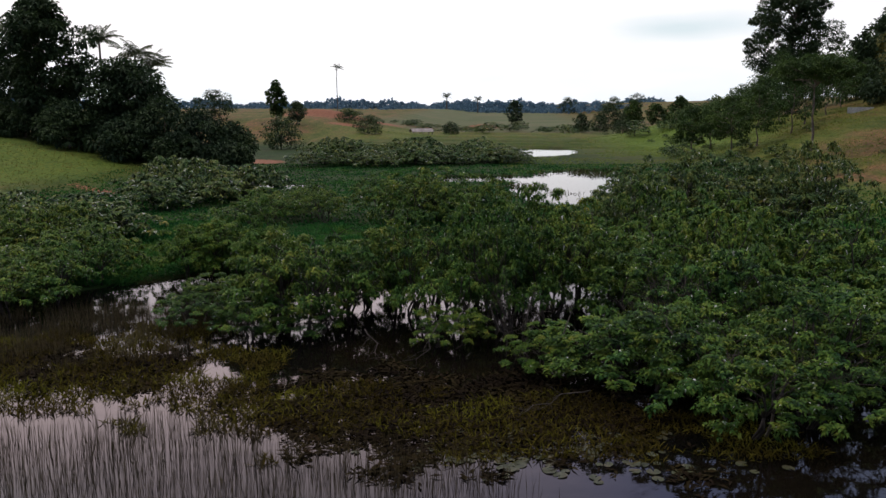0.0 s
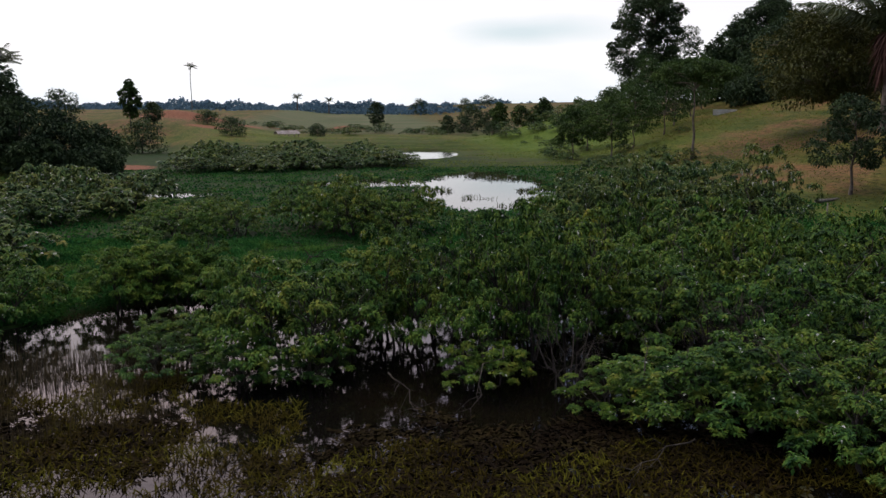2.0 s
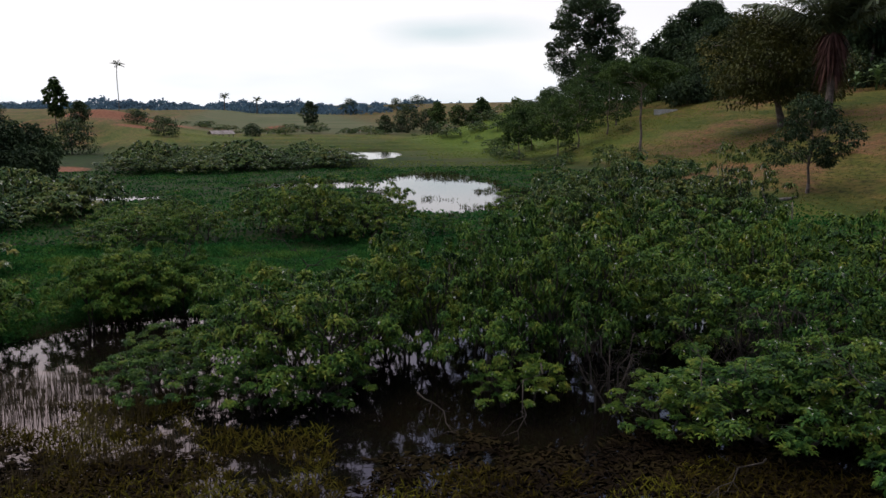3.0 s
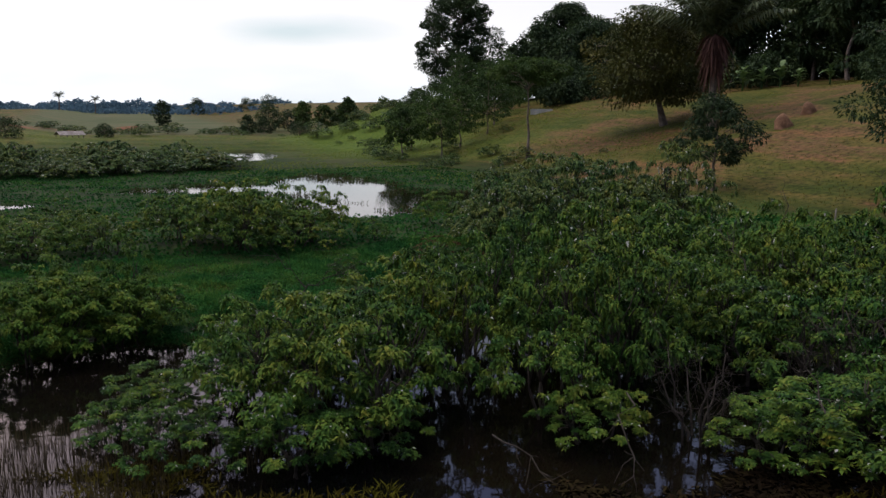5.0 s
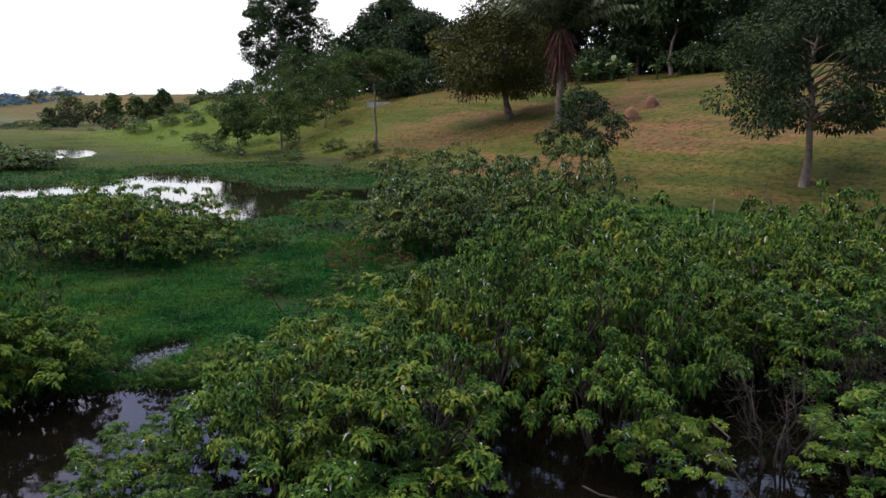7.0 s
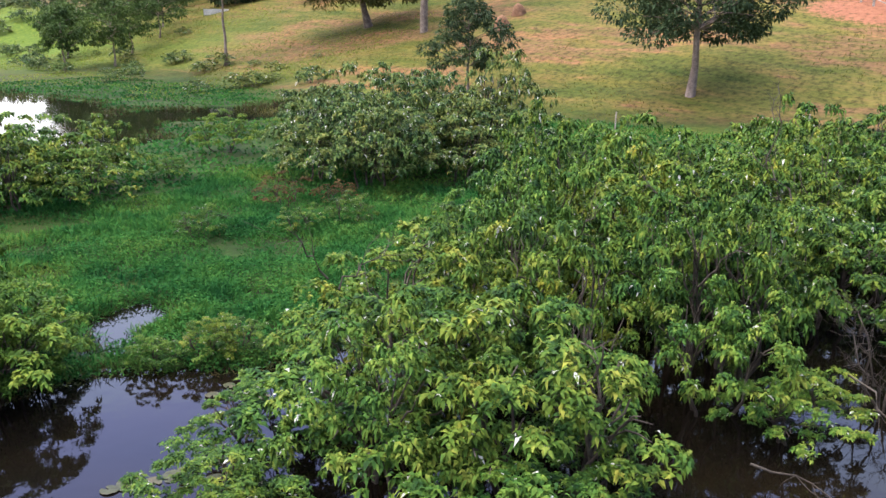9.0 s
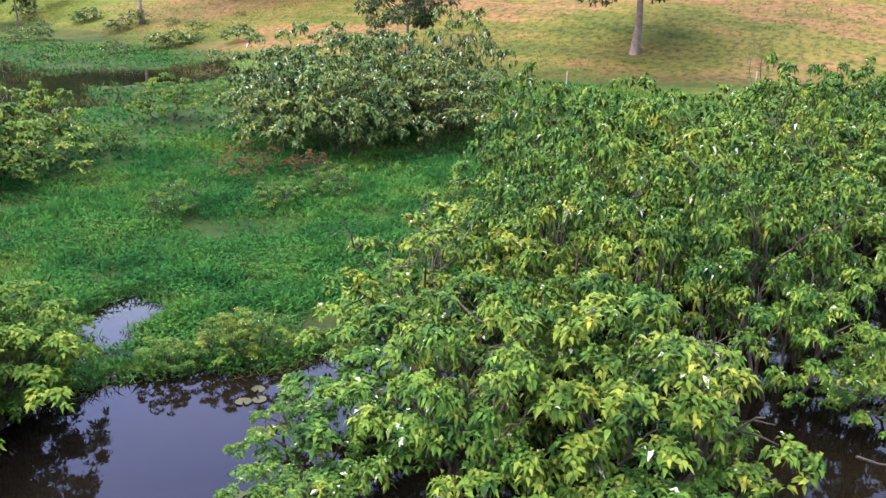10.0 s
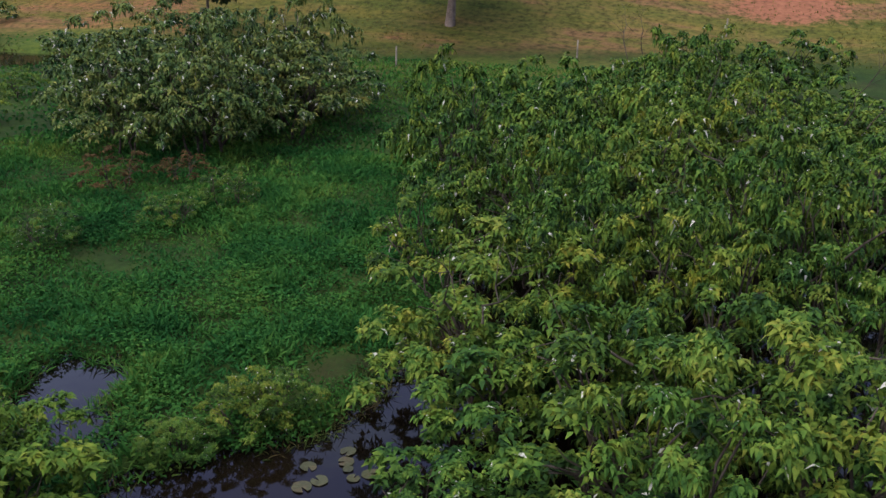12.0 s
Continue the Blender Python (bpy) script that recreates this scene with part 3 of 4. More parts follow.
LEAD = [(-8.4, 24), (-7.4, 29.6), (-5.2, 29.9), (-3.3, 30.8), (-1.5, 30.2), (-0.6, 28.9), (1.5, 28.7), (4.6, 32.2), (7.6, 34.0), (6.9, 30.4), (4.6, 27.8), (3.3, 25.2), (3.2, 22), (-2, 22)]
BARE_SPOTS = ((8.7, 22.9), (9.9, 22.0), (6.8, 27.8))


def channel(x, y):
    """Narrow leads of open water that part the island."""
    return blob(x, y, 1.2, 142, 3.2, 12) < 1 or inside(x, y, LEAD) or any(blob(x, y, cx, cy, 1.1, 1.0) < 1 for cx, cy in BARE_SPOTS)


colony("near", MAIN_NEAR, 2.5, main_height, dense, "shrubs of the main island", 1, 0.95)
colony("mid", MAIN_REAR, 2.6, main_height, dense, "shrubs of the main island", 2, 1.05)
colony("mid", [(29, 29), (35, 28), (37, 34), (31, 36)], 2.7, 3.3, dense, "shrubs of the main island", 12, 1.05)
colony("grey", BACK, 2.7, lambda x, y: 3.4 + 0.07 * (x - 8), "dark green shrub whitened by droppings on marsh grass", "shrubs of the rear island", 3, 1.1)
colony("mid", [(-22, 31), (-15.6, 31.5), (-14.7, 35), (-14.9, 38.5), (-17.5, 43), (-21, 48), (-27, 50)], 2.2, 2.2, "dense leafy shrub at the edge of the water", "shrubs by the meadow", 4, 0.9)
colony("bright", [(-12.2, 39.0), (-10, 40.8), (-7.6, 42.4), (-7.4, 44.2), (-10, 43.8), (-13.4, 42.4)], 1.7, 2.3, "low yellow-green shrub at the meadow's edge", "shrubs by the meadow", 11, 0.82)
colony("mid", [(-4, 57), (-1, 56), (3, 59), (4, 64), (-1, 67), (-5, 66)], 2.5, 2.8, "rounded green shrub on the floating meadow", "shrubs on the meadow", 5, 1.0)
colony("mid", [(-15, 60), (-9, 57), (-7, 61), (-11, 72), (-16, 70)], 3.3, 1.9, "rounded green shrub on the floating meadow", "shrubs on the meadow", 6, 0.8)
colony("far", [(-24, 66), (-20, 66), (-17, 72), (-16, 82), (-24, 87), (-28, 81)], 2.9, lambda x, y: 1.9 + 0.8 * float(smooth(68, 80, y)), "grey-green shrub whitened by droppings", "shrubs under the bank", 7, 1.05)
colony("far", [(-24, 47), (-19, 46), (-19, 53), (-22, 54)], 2.6, 1.7, "grey-green shrub whitened by droppings", "shrubs under the bank", 9, 0.95)
colony("far", [(-20, 118), (-6, 114), (4, 120), (12, 124), (10, 134), (-4, 148), (-18, 140)], 3.6, lambda x, y: 2.1 + 0.7 * float(wave(x, y, 5, 1)), "grey-green shrub whitened by droppings", "shrubs of the far island", 8, 1.2)
colony("far", [(-31, 50), (-24, 47), (-20, 52), (-25, 61), (-33, 61)], 2.6, 2.0, "grey-green shrub whitened by droppings", "shrubs under the bank", 10, 0.95)
for j, (x, y, h) in enumerate(((-9.6, 32.6, 1.3), (-9.0, 34.0, 1.4), (-6.9, 35.6, 1.3), (-8.9, 30.8, 1.3), (-6.6, 29.4, 1.4), (0.2, 28.2, 1.3), (-4.6, 29.8, 1.2), (3.2, 25.4, 1.3))):
    plant_shrub("near", x, y, np.random.default_rng(940 + j), 0.62, h / 3.6, "low leafy shrub leaning out over the dark water", "shrubs of the main island")
for x, y, h in ((12.8, 64.8, 2.3), (6.5, 60, 1.2), (19, 67, 1.5), (4, 47.5, 1.0), (1, 49.5, 1.1), (6, 47, 1.2), (-5.2, 39.8, 0.9), (-4.5, 39.5, 0.9), (-6.2, 40.4, 0.7)):
    plant_shrub("near" if y < 50 else "bright", x, y, np.random.default_rng(int(900 + x * 10)), h / 2.6, h / 3.6, "small leafy shrub on the floating meadow", "shrubs on the meadow")


for j, (x, y, h) in enumerate(((-8.7, 41.7, 1.7), (-9.7, 41.2, 1.7), (-8.3, 42.7, 1.5))):
    plant_shrub("bright", x, y, np.random.default_rng(970 + j), 0.72, h / 3.0, "low yellow-green shrub at the meadow's edge", "shrubs by the meadow")
for x, y, h in ((6.6, 51.4, 1.3), (8.2, 50.2, 1.0)):
    plant_shrub("dead", x, y, np.random.default_rng(int(990 + x)), h / 2.4, h / 3.6, "withered brown shrub beside the green ones", "withered shrubs")


# ---- trees ----
def tree(name, x, y, tall, crown_low, spread, seed, leaf=TREE_LEAF, bark=BARK, trunk_r=0.25, n_leaves=9000, leaf_len=0.5, clumps=26, flat=1.0, label="", category="tree", group="", lean=0.0, puff=(0.2, 0.38), limbs="joined"):
    """A tree with a tapered trunk, limbs, and a crown of leaf clumps at the limbs' ends. limbs: joined, parts or hidden (none)."""
    rng = np.random.default_rng(seed)
    base = float(height(x, y)) - 0.15
    thing = new(name)
    thing.matrix_basis = pose(x, y, base)
    top = Vector((lean * tall, 0, tall * 0.82))
    stem = bent(rng, (0, 0, 0), top, 0, 0.025, 7)
    pieces = [tube(stem, [trunk_r * (1.35 if j == 0 else 1) * (1 - 0.75 * j / 6) for j in range(7)], 8)]
    centres, sizes = [], []
    for j in range(clumps):
        u = (j + 0.5) / clumps
        zc = crown_low + (tall - crown_low) * (0.08 + 0.86 * u)
        s = spread * math.sqrt(max(0.05, 1 - (2 * abs(u - 0.42)) ** 2 * flat)) * rng.uniform(0.35, 1.0)
        a = j * 2.4 + rng.uniform(-0.5, 0.5)
        c = Vector((s * math.cos(a) + lean * zc, s * math.sin(a), zc))
        low = min(max(zc - 0.45 * s, 0.3 * tall, crown_low * 0.8), 0.8 * tall) / (0.82 * tall) * 6
        start = stem[int(low)].lerp(stem[min(6, int(low) + 1)], low % 1)
        pieces.append(tube(bent(rng, start, c, -0.1 * s, 0.1, 4), np.linspace(trunk_r * 0.25, 0.03, 4), 5))
        centres.append(c)
        sizes.append(spread * rng.uniform(*puff))
    centres, sizes = np.array([tuple(c) for c in centres]), np.array(sizes)
    pick = rng.integers(0, clumps, n_leaves)
    d = unit(rng.normal(0, 1, (n_leaves, 3)))
    rad = rng.uniform(0.1, 1.0, n_leaves) ** 0.4
    at = centres[pick] + d * (rad * sizes[pick])[:, None] * np.array([1.15, 1.15, 0.62])
    way = d + rng.normal(0, 0.5, (n_leaves, 3)) + np.array([0, 0, -0.25])
    ln = leaf_len * rng.uniform(0.6, 1.3, n_leaves)
    for limb in pieces[1:] if limbs == "parts" else []:
        mesh_object("limb", *limb, bark, thing, True)
    crown = new("crown", quads_mesh("crown", leaves(rng, at, way, ln, ln * 0.5, 0.2), 4, leaf))
    crown.parent = thing
    mesh_object("trunk", *(join(pieces) if limbs == "joined" else pieces[0]), bark, thing, True)
    return tagged(thing, label, category, group)


def palm(x, y, tall, frond, seed, skirt=False, n=18, trunk_r=0.22, label="", group="", steep=(0.15, 1.2)):
    rng = np.random.default_rng(seed)
    thing = new("palm_tree")
    thing.matrix_basis = pose(x, y, float(height(x, y)) - 0.15)
    stem = bent(rng, (0, 0, 0), (0.2, 0.1, tall), 0, 0.01, 6)
    mesh_object("trunk", *tube(stem, np.linspace(trunk_r * 1.3, trunk_r, 6), 8), BARK, thing, True)
    for j in range(n):
        a = j * 2.4 + rng.uniform(-0.2, 0.2)
        rise = rng.uniform(*steep)
        d = Vector((math.cos(a) * math.cos(rise), math.sin(a) * math.cos(rise), math.sin(rise)))
        L = frond * rng.uniform(0.85, 1.1)
        pts = []
        for q in np.linspace(0, 1, 9):
            pts.append(Vector(stem[-1]) + d * L * q + Vector((0, 0, -0.46 * L * q * q * (1.15 - 0.5 * math.sin(rise)))))
        rib = tube(pts, np.linspace(0.05, 0.01, 9) * frond / 4, 4)
        P = np.array([tuple(q) for q in pts])
        u = np.repeat(np.linspace(0.12, 0.98, 34), 2)
        at = np.stack([np.interp(u * 8, np.arange(9), P[:, c]) for c in range(3)], 1)
        ax = unit(np.array(tuple((pts[-1] - pts[0]))))
        side = unit(np.cross(ax, [0, 0, 1.0])) * np.where(np.arange(len(u)) % 2, 1, -1)[:, None]
        way = side + ax * 0.55 + np.array([0, 0, -0.35]) + rng.normal(0, 0.08, (len(u), 3))
        ln = frond * 0.21 * np.sin(np.pi * (0.12 + 0.8 * u)) + 0.1
        me = quads_mesh("frond", leaves(rng, at, way, ln, 0.075 * frond / 4 + 0.035, 0.25), 4, PALM_LEAF)
        f = new("frond", me)
        f.parent = thing
        mesh_object("midrib", *rib, PALM_LEAF, f, True)
    if skirt:
        rows = []
        for k, low, high, drop, lean in ((130, -0.2, 0.6, (1.6, 3.0), 0.8), (150, -1.2, 0.2, (1.8, 3.2), 0.5), (150, -2.6, -0.8, (2.0, 3.8), 0.3)):
            a = rng.uniform(0, 6.28, k)
            out = np.stack([np.cos(a), np.sin(a), 0 * a], 1)
            at = out * trunk_r * 1.3 + np.stack([0 * a, 0 * a, tall + rng.uniform(low, high, k)], 1)
            way = out * lean * rng.uniform(0.3, 1.5, k)[:, None] + rng.normal(0, 0.12, (k, 3)) + np.array([0, 0, -1.0])
            rows.append(leaves(rng, at, way, rng.uniform(*drop, k), rng.uniform(0.12, 0.34, k), 0.25))
        s = new("dead_frond_skirt", quads_mesh("dead_frond_skirt", np.concatenate(rows), 4, DRY_FROND))
        s.parent = thing
    return tagged(thing, label, "palm", group)


# low bushes at the foot of the slope
rng = np.random.default_rng(90)
for _ in range(46):
    y = rng.uniform(72, 190)
    x = float(np.interp(y, FOOT_Y, FOOT_X)) + rng.uniform(-3, 26) * rng.uniform(0.1, 1)
    h = rng.uniform(0.5, 1.7)
    plant_shrub("far", x, y, rng, h / 2.2, h / 3.6, "small rough bush on the grassy bank", "bushes on the bank", "bank_bush")

for _ in range(34):
    x, y = rng.normal(60, 10), rng.normal(204, 12)
    h = rng.uniform(0.8, 2.4)
    plant_shrub("far", x, y, rng, h / 2.0, h / 3.6, "small rough bush on the grassy bank", "bushes on the bank", "bank_bush")

# the pasture slope and its trees
tree("pasture_tree", 48.2, 53.6, 16.0, 3.7, 7.6, 101, TREE_LEAF, PALE_BARK, 0.32, 26000, 0.32, 80, puff=(0.12, 0.24), label="broad leafy pasture tree with a pale bare trunk", limbs="parts")
tree("round_tree", 63.6, 105.0, 14.8, 2.7, 9.2, 102, OLIVE_LEAF, BARK, 0.45, 25000, 0.42, 66, puff=(0.18, 0.32), lean=-0.2, label="wide round olive-green tree on the pasture slope", limbs="parts")
tree("slim_tree", 48.4, 114.4, 13.2, 10.2, 5.0, 103, YOUNG_LEAF, PALE_BARK, 0.22, 7000, 0.4, 26, 0.5, puff=(0.14, 0.28), label="slim tree with a tall pale trunk and flat crown", limbs="parts")
tree("small_tree", 41.2, 70.2, 8.4, 2.2, 3.7, 104, TREE_LEAF, BARK, 0.14, 5500, 0.3, 26, puff=(0.16, 0.3), label="small dark tree at the foot of the slope", limbs="parts")
palm(60.6, 92.8, 10.8, 12.5, 105, True, 30, 0.36, "tall palm with a skirt of hanging dead brown fronds", steep=(0.6, 1.5))
tree("tall_tree", 77.5, 197, 34, 3, 9.6, 106, TREE_LEAF, BARK, 0.6, 50000, 0.5, 130, puff=(0.11, 0.27), label="very tall dark forest tree with a ragged crown")
tree("tall_tree", 106.6, 196, 22, 3, 10.5, 107, TREE_LEAF, BARK, 0.6, 36000, 0.55, 80, puff=(0.15, 0.32), label="very tall dark forest tree with a ragged crown")

# leafy trees under the tall ones
for j, (x, y, h, w) in enumerate(((39, 137, 8.5, 3.6), (44, 133, 9.5, 4.0), (50, 139, 10, 4.5), (57, 143, 11, 5), (62, 150, 12, 5), (46, 150, 8, 4), (70, 160, 10, 6), (78, 172, 11, 6), (60, 175, 9, 6), (66, 172, 14, 6), (80, 190, 13, 7), (58, 158, 10, 5))):
    tree("bank_tree", x, y, h, 2.4, w, 120 + j, YOUNG_LEAF, PALE_BARK, 0.13, 3400, 0.4, 26, puff=(0.14, 0.3), label="leafy young tree on the bank with a thin pale trunk", group="young trees on the bank")
# the wood along the top of the slope
WOOD = ((97, 172, 15, 9), (113, 190, 16, 11), (122, 180, 14, 10), (94, 186, 17, 8), (128, 160, 26, 11), (116, 150, 24, 10), (101, 150, 12.5, 7), (88, 140, 11, 6), (96, 128, 21, 7), (104, 118, 19, 7), (98, 106, 17, 6), (110, 106, 23, 8), (114, 94, 22, 7), (106, 88, 15, 5), (122, 84, 24, 8),
        (118, 72, 20, 7), (130, 66, 24, 8), (134, 92, 25, 9), (126, 108, 25, 9), (112, 128, 25, 9), (140, 50, 20, 8))
for j, (x, y, h, w) in enumerate(WOOD):
    tree("forest_tree", x, y, h, h * (0.12, 0.4, 0.25)[j % 3], w, 140 + j, TREE_LEAF, PALE_BARK, 0.3, 6500, 0.9, 34, puff=(0.18, 0.36), label="tall dark forest tree at the top of the pasture", group="wood above the pasture")

for j, (x, y, h, w) in enumerate(((76, 150, 5, 5), (84, 152, 6, 6), (80, 132, 5, 5), (88, 124, 6, 6), (92, 116, 5, 5), (97, 100, 4, 5), (102, 94, 6, 6), (107, 82, 5, 5), (112, 76, 6, 6), (118, 62, 6, 6), (126, 58, 6, 6), (100, 134, 7, 7), (94, 146, 7, 7), (122, 118, 9, 9), (118, 102, 9, 9), (126, 96, 10, 9), (128, 80, 9, 9), (136, 74, 10, 9), (110, 114, 8, 8), (108, 140, 9, 9), (140, 60, 9, 9), (150, 44, 15, 10), (148, 66, 16, 10), (146, 84, 16, 10), (144, 104, 16, 10), (140, 124, 16, 10), (134, 144, 16, 10), (126, 166, 15, 10), (116, 206, 15, 10), (104, 216, 15, 10), (92, 190, 10, 8), (86, 164, 8, 7), (104, 166, 12, 9), (122, 136, 14, 9), (130, 120, 14, 9), (106, 124, 5, 6), (110, 116, 5, 6), (114, 107, 5, 6), (118, 98, 6, 6), (121, 90, 6, 6), (102, 130, 5, 6))):
    tree("forest_thicket", x, y, h, 0.2, w, 170 + j, TREE_LEAF, BARK, 0.12, 2100, 0.7 if h < 10 else 1.15, 24, limbs="hidden", label="dark thicket at the edge of the wood", group="thicket along the wood")

def banana_plant(x, y, tall, seed):
    rng = np.random.default_rng(seed)
    thing = new("banana_plant")
    thing.matrix_basis = pose(x, y, float(height(x, y)) - 0.1)
    mesh_object("stem", *tube(bent(rng, (0, 0, 0), (0.1, 0, tall * 0.55), 0, 0.03, 5), np.linspace(0.16, 0.09, 5), 7), YOUNG_LEAF, thing, True)
    for j in range(17):
        a, up = j * 2.4 + rng.uniform(-0.3, 0.3), rng.uniform(0.3, 1.3)
        long = tall * rng.uniform(0.3, 0.46)
        mid = [Vector((0.1, 0, tall * (0.2 + 0.022 * j))) + Vector((math.cos(a) * math.cos(up), math.sin(a) * math.cos(up), math.sin(up))) * long * q + Vector((0, 0, -0.45 * long * q * q)) for q in np.linspace(0, 1, 7)]
        side = Vector((-math.sin(a), math.cos(a), 0))
        v, f = [], []
        for q, c in zip(np.linspace(0, 1, 7), mid):
            w = 0.04 + 0.16 * long * math.sin(math.pi * (0.12 + 0.84 * q)) * (q > 0.1)
            v += [c - side * w + Vector((0, 0, 0.2 * w)), c, c + side * w + Vector((0, 0, 0.2 * w))]
        for q in range(6):
            f += [(3 * q, 3 * q + 1, 3 * q + 4, 3 * q + 3), (3 * q + 1, 3 * q + 2, 3 * q + 5, 3 * q + 4)]
        mesh_object("leaf", v, f, BANANA, thing, True)
    return tagged(thing, "broad-leaved light green plant at the edge of the wood", "plant", "broad-leaved plants by the wood")


for j, (x, y, h) in enumerate(((89.5, 117.5, 5.5), (91.3, 115.5, 4.6), (87.6, 119.5, 4.0), (94, 111, 3.6), (97, 108, 4.4), (99, 104, 3.6), (102, 101, 4.0), (85, 122, 3.2), (104, 96, 3.4), (93, 113.5, 5.0))):
    banana_plant(x - 4, y - 3.2, h * 1.1, 600 + j)

# the grove on the other bank
tree("grove_tree", -53.5, 118, 19, 3.0, 6.0, 201, TREE_LEAF, BARK, 0.4, 14000, 0.65, 36, label="tall dense dark tree in the grove on the bank")
tree("grove_tree", -42.5, 118, 11.8, 1.0, 6.2, 202, TREE_LEAF, BARK, 0.35, 13000, 0.6, 34, label="broad rounded dark tree in the grove on the bank")
for j, (x, y, h, w) in enumerate(((-36, 113, 8.5, 5.0), (-31.5, 112, 7.5, 4.5), (-28, 114, 6.0, 3.8), (-48, 112, 6, 4.5), (-27, 109, 3.6, 3.2), (-33, 108, 4.5, 3.6), (-60, 122, 10, 5), (-40, 110, 5, 4), (-66, 125, 7, 5), (-62, 118, 4.5, 4.5), (-56, 117, 4.5, 4.5), (-50, 116, 4.5, 4.5), (-69, 120, 5, 5))):
    tree("bank_thicket", x, y, h, 0.4, w, 210 + j, TREE_LEAF, BARK, 0.16, 4200, 0.5, 26, limbs="hidden", label="dark thicket tree leafy down to the ground", group="thicket on the bank")
for j, (x, y, h) in enumerate(((-51, 131, 14.5), (-46.5, 133, 13.5), (-43.5, 131, 12), (-62, 122, 14), (-62.5, 121, 9.5))):
    palm(x, y, h, 4.2, 230 + j, False, 18, 0.16, "slender palm rising out of the dark grove", "palms of the grove")

# far fields: scattered trees, a slim palm, sheds
for j, (x, y, h, w, low) in enumerate(((-41, 216, 11.5, 2.3, 2.5), (-37, 222, 6, 2.6, 0.8), (-31, 167, 6.2, 4.6, 0.2), (-26, 240, 3.4, 3.4, 0.2), (-18.4, 214, 4.4, 4.2, 0.2), (2.2, 237, 3.4, 3.0, 0.2), (27.7, 336, 10, 3.2, 0.4),
                                       (128, 900, 17, 9, 0.6), (56, 296, 9, 5, 0.6), (61, 290, 7, 4, 0.6), (40, 253, 5.6, 2.6, 0.4), (-60, 230, 8, 5, 0.6), (44, 214, 3.4, 3, 0.2), (160, 820, 12, 8, 0.6), (190, 860, 11, 9, 0.6),
                                       (53, 243, 9.5, 3.0, 2.5), (60, 246, 8.5, 3.2, 2.4), (66, 244, 10, 3.2, 3), (74, 236, 8.5, 4, 1.5), (80, 228, 9, 5, 1), (70, 262, 7, 4, 0.5), (48, 268, 5, 3.4, 0.3), (84, 300, 8, 6, 0.4), (110, 330, 8, 7, 0.4), (96, 270, 8, 6, 0.4))):
    tree("field_tree", x, y, h, low, w, 250 + j, YOUNG_LEAF if low > 1 else TREE_LEAF, BARK, 0.15, 1900, 0.06 * h + 0.1, 26, puff=(0.11, 0.24) if low > 1 else (0.18, 0.34), label="scattered dark green tree in the far fields", group="trees of the far fields")
rng = np.random.default_rng(310)
for _ in range(44):
    x, y = rng.uniform(-30, 48), rng.normal(268, 14)
    h = rng.uniform(0.7, 2.2)
    plant_shrub("far", x, y, rng, h / 1.6, h / 3.6, "low dark scrub bush in the far field", "scrub of the far fields", "scrub_bush")
palm(-36, 298, 16, 2.8, 280, False, 12, 0.11, "tall slim palm standing alone in the far field")
for j, (x, y, h) in enumerate(((3.7, 896, 15), (38, 961, 16.5))):
    palm(x, y, h - 2, 7.5, 281 + j, False, 24, 0.5, "tall slim palm standing alone in the far field")

# two belts of wood on the horizon, tinted with painted haze
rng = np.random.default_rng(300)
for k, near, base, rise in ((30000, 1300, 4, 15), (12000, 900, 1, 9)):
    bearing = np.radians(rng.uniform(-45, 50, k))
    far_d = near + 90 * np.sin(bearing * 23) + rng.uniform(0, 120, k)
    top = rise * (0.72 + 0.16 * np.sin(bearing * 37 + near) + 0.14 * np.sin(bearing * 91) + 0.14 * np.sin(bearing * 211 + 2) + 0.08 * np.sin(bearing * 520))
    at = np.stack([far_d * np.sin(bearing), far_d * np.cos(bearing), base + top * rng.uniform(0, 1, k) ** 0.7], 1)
    woods = new("distant_wood", quads_mesh("distant_wood", leaves(rng, at, rng.normal(0, 1, (k, 3)), 4.4, 3.6), 4, HAZE_TINTED_LEAF))
    tagged(woods, "blue-green wood along the horizon, distance haze painted into its colour", "woodland", kind="stuff")


def box(x0, y0, z0, x1, y1, z1):
    v = [(x0, y0, z0), (x1, y0, z0), (x1, y1, z0), (x0, y1, z0), (x0, y0, z1), (x1, y0, z1), (x1, y1, z1), (x0, y1, z1)]
    return v, [(3, 2, 1, 0), (4, 5, 6, 7), (0, 1, 5, 4), (1, 2, 6, 5), (2, 3, 7, 6), (3, 0, 4, 7)]


def shed(x, y, wide, deep, tall, turn, label):
    thing = new("field_shed")
    thing.matrix_basis = pose(x, y, float(height(x, y)), 0, 0, turn)
    for px in (-wide / 2, 0, wide / 2):
        for py in (-deep / 2, deep / 2):
            mesh_object("post", *box(px - 0.08, py - 0.08, -0.2, px + 0.08, py + 0.08, tall), POST, thing)
    for sgn in (-1, 1):
        r = mesh_object("roof_slope", *box(-wide / 2 - 0.4, 0, -0.04, wide / 2 + 0.4, deep / 2 + 0.6, 0.04), ROOF, thing)
        r.matrix_basis = pose(0, 0, tall + 0.9, -18 if sgn > 0 else 0, 0, 0) if sgn > 0 else pose(0, 0, tall + 0.9, -18, 0, 180) @ pose(0, 0, 0)
    return tagged(thing, label, "shed")


shed(-5.7, 229.5, 5.0, 4, 0.55, 14, "low open field shed with a grey roof")

wall = mesh_object("low_wall", *box(-2.0, -0.15, -0.3, 2.0, 0.15, 0.7), PALE)
wall.matrix_basis = pose(70, 147, float(height(70, 147)), 0, 0, -30)
tagged(wall, "low pale grey wall at the top of the bank", "wall")

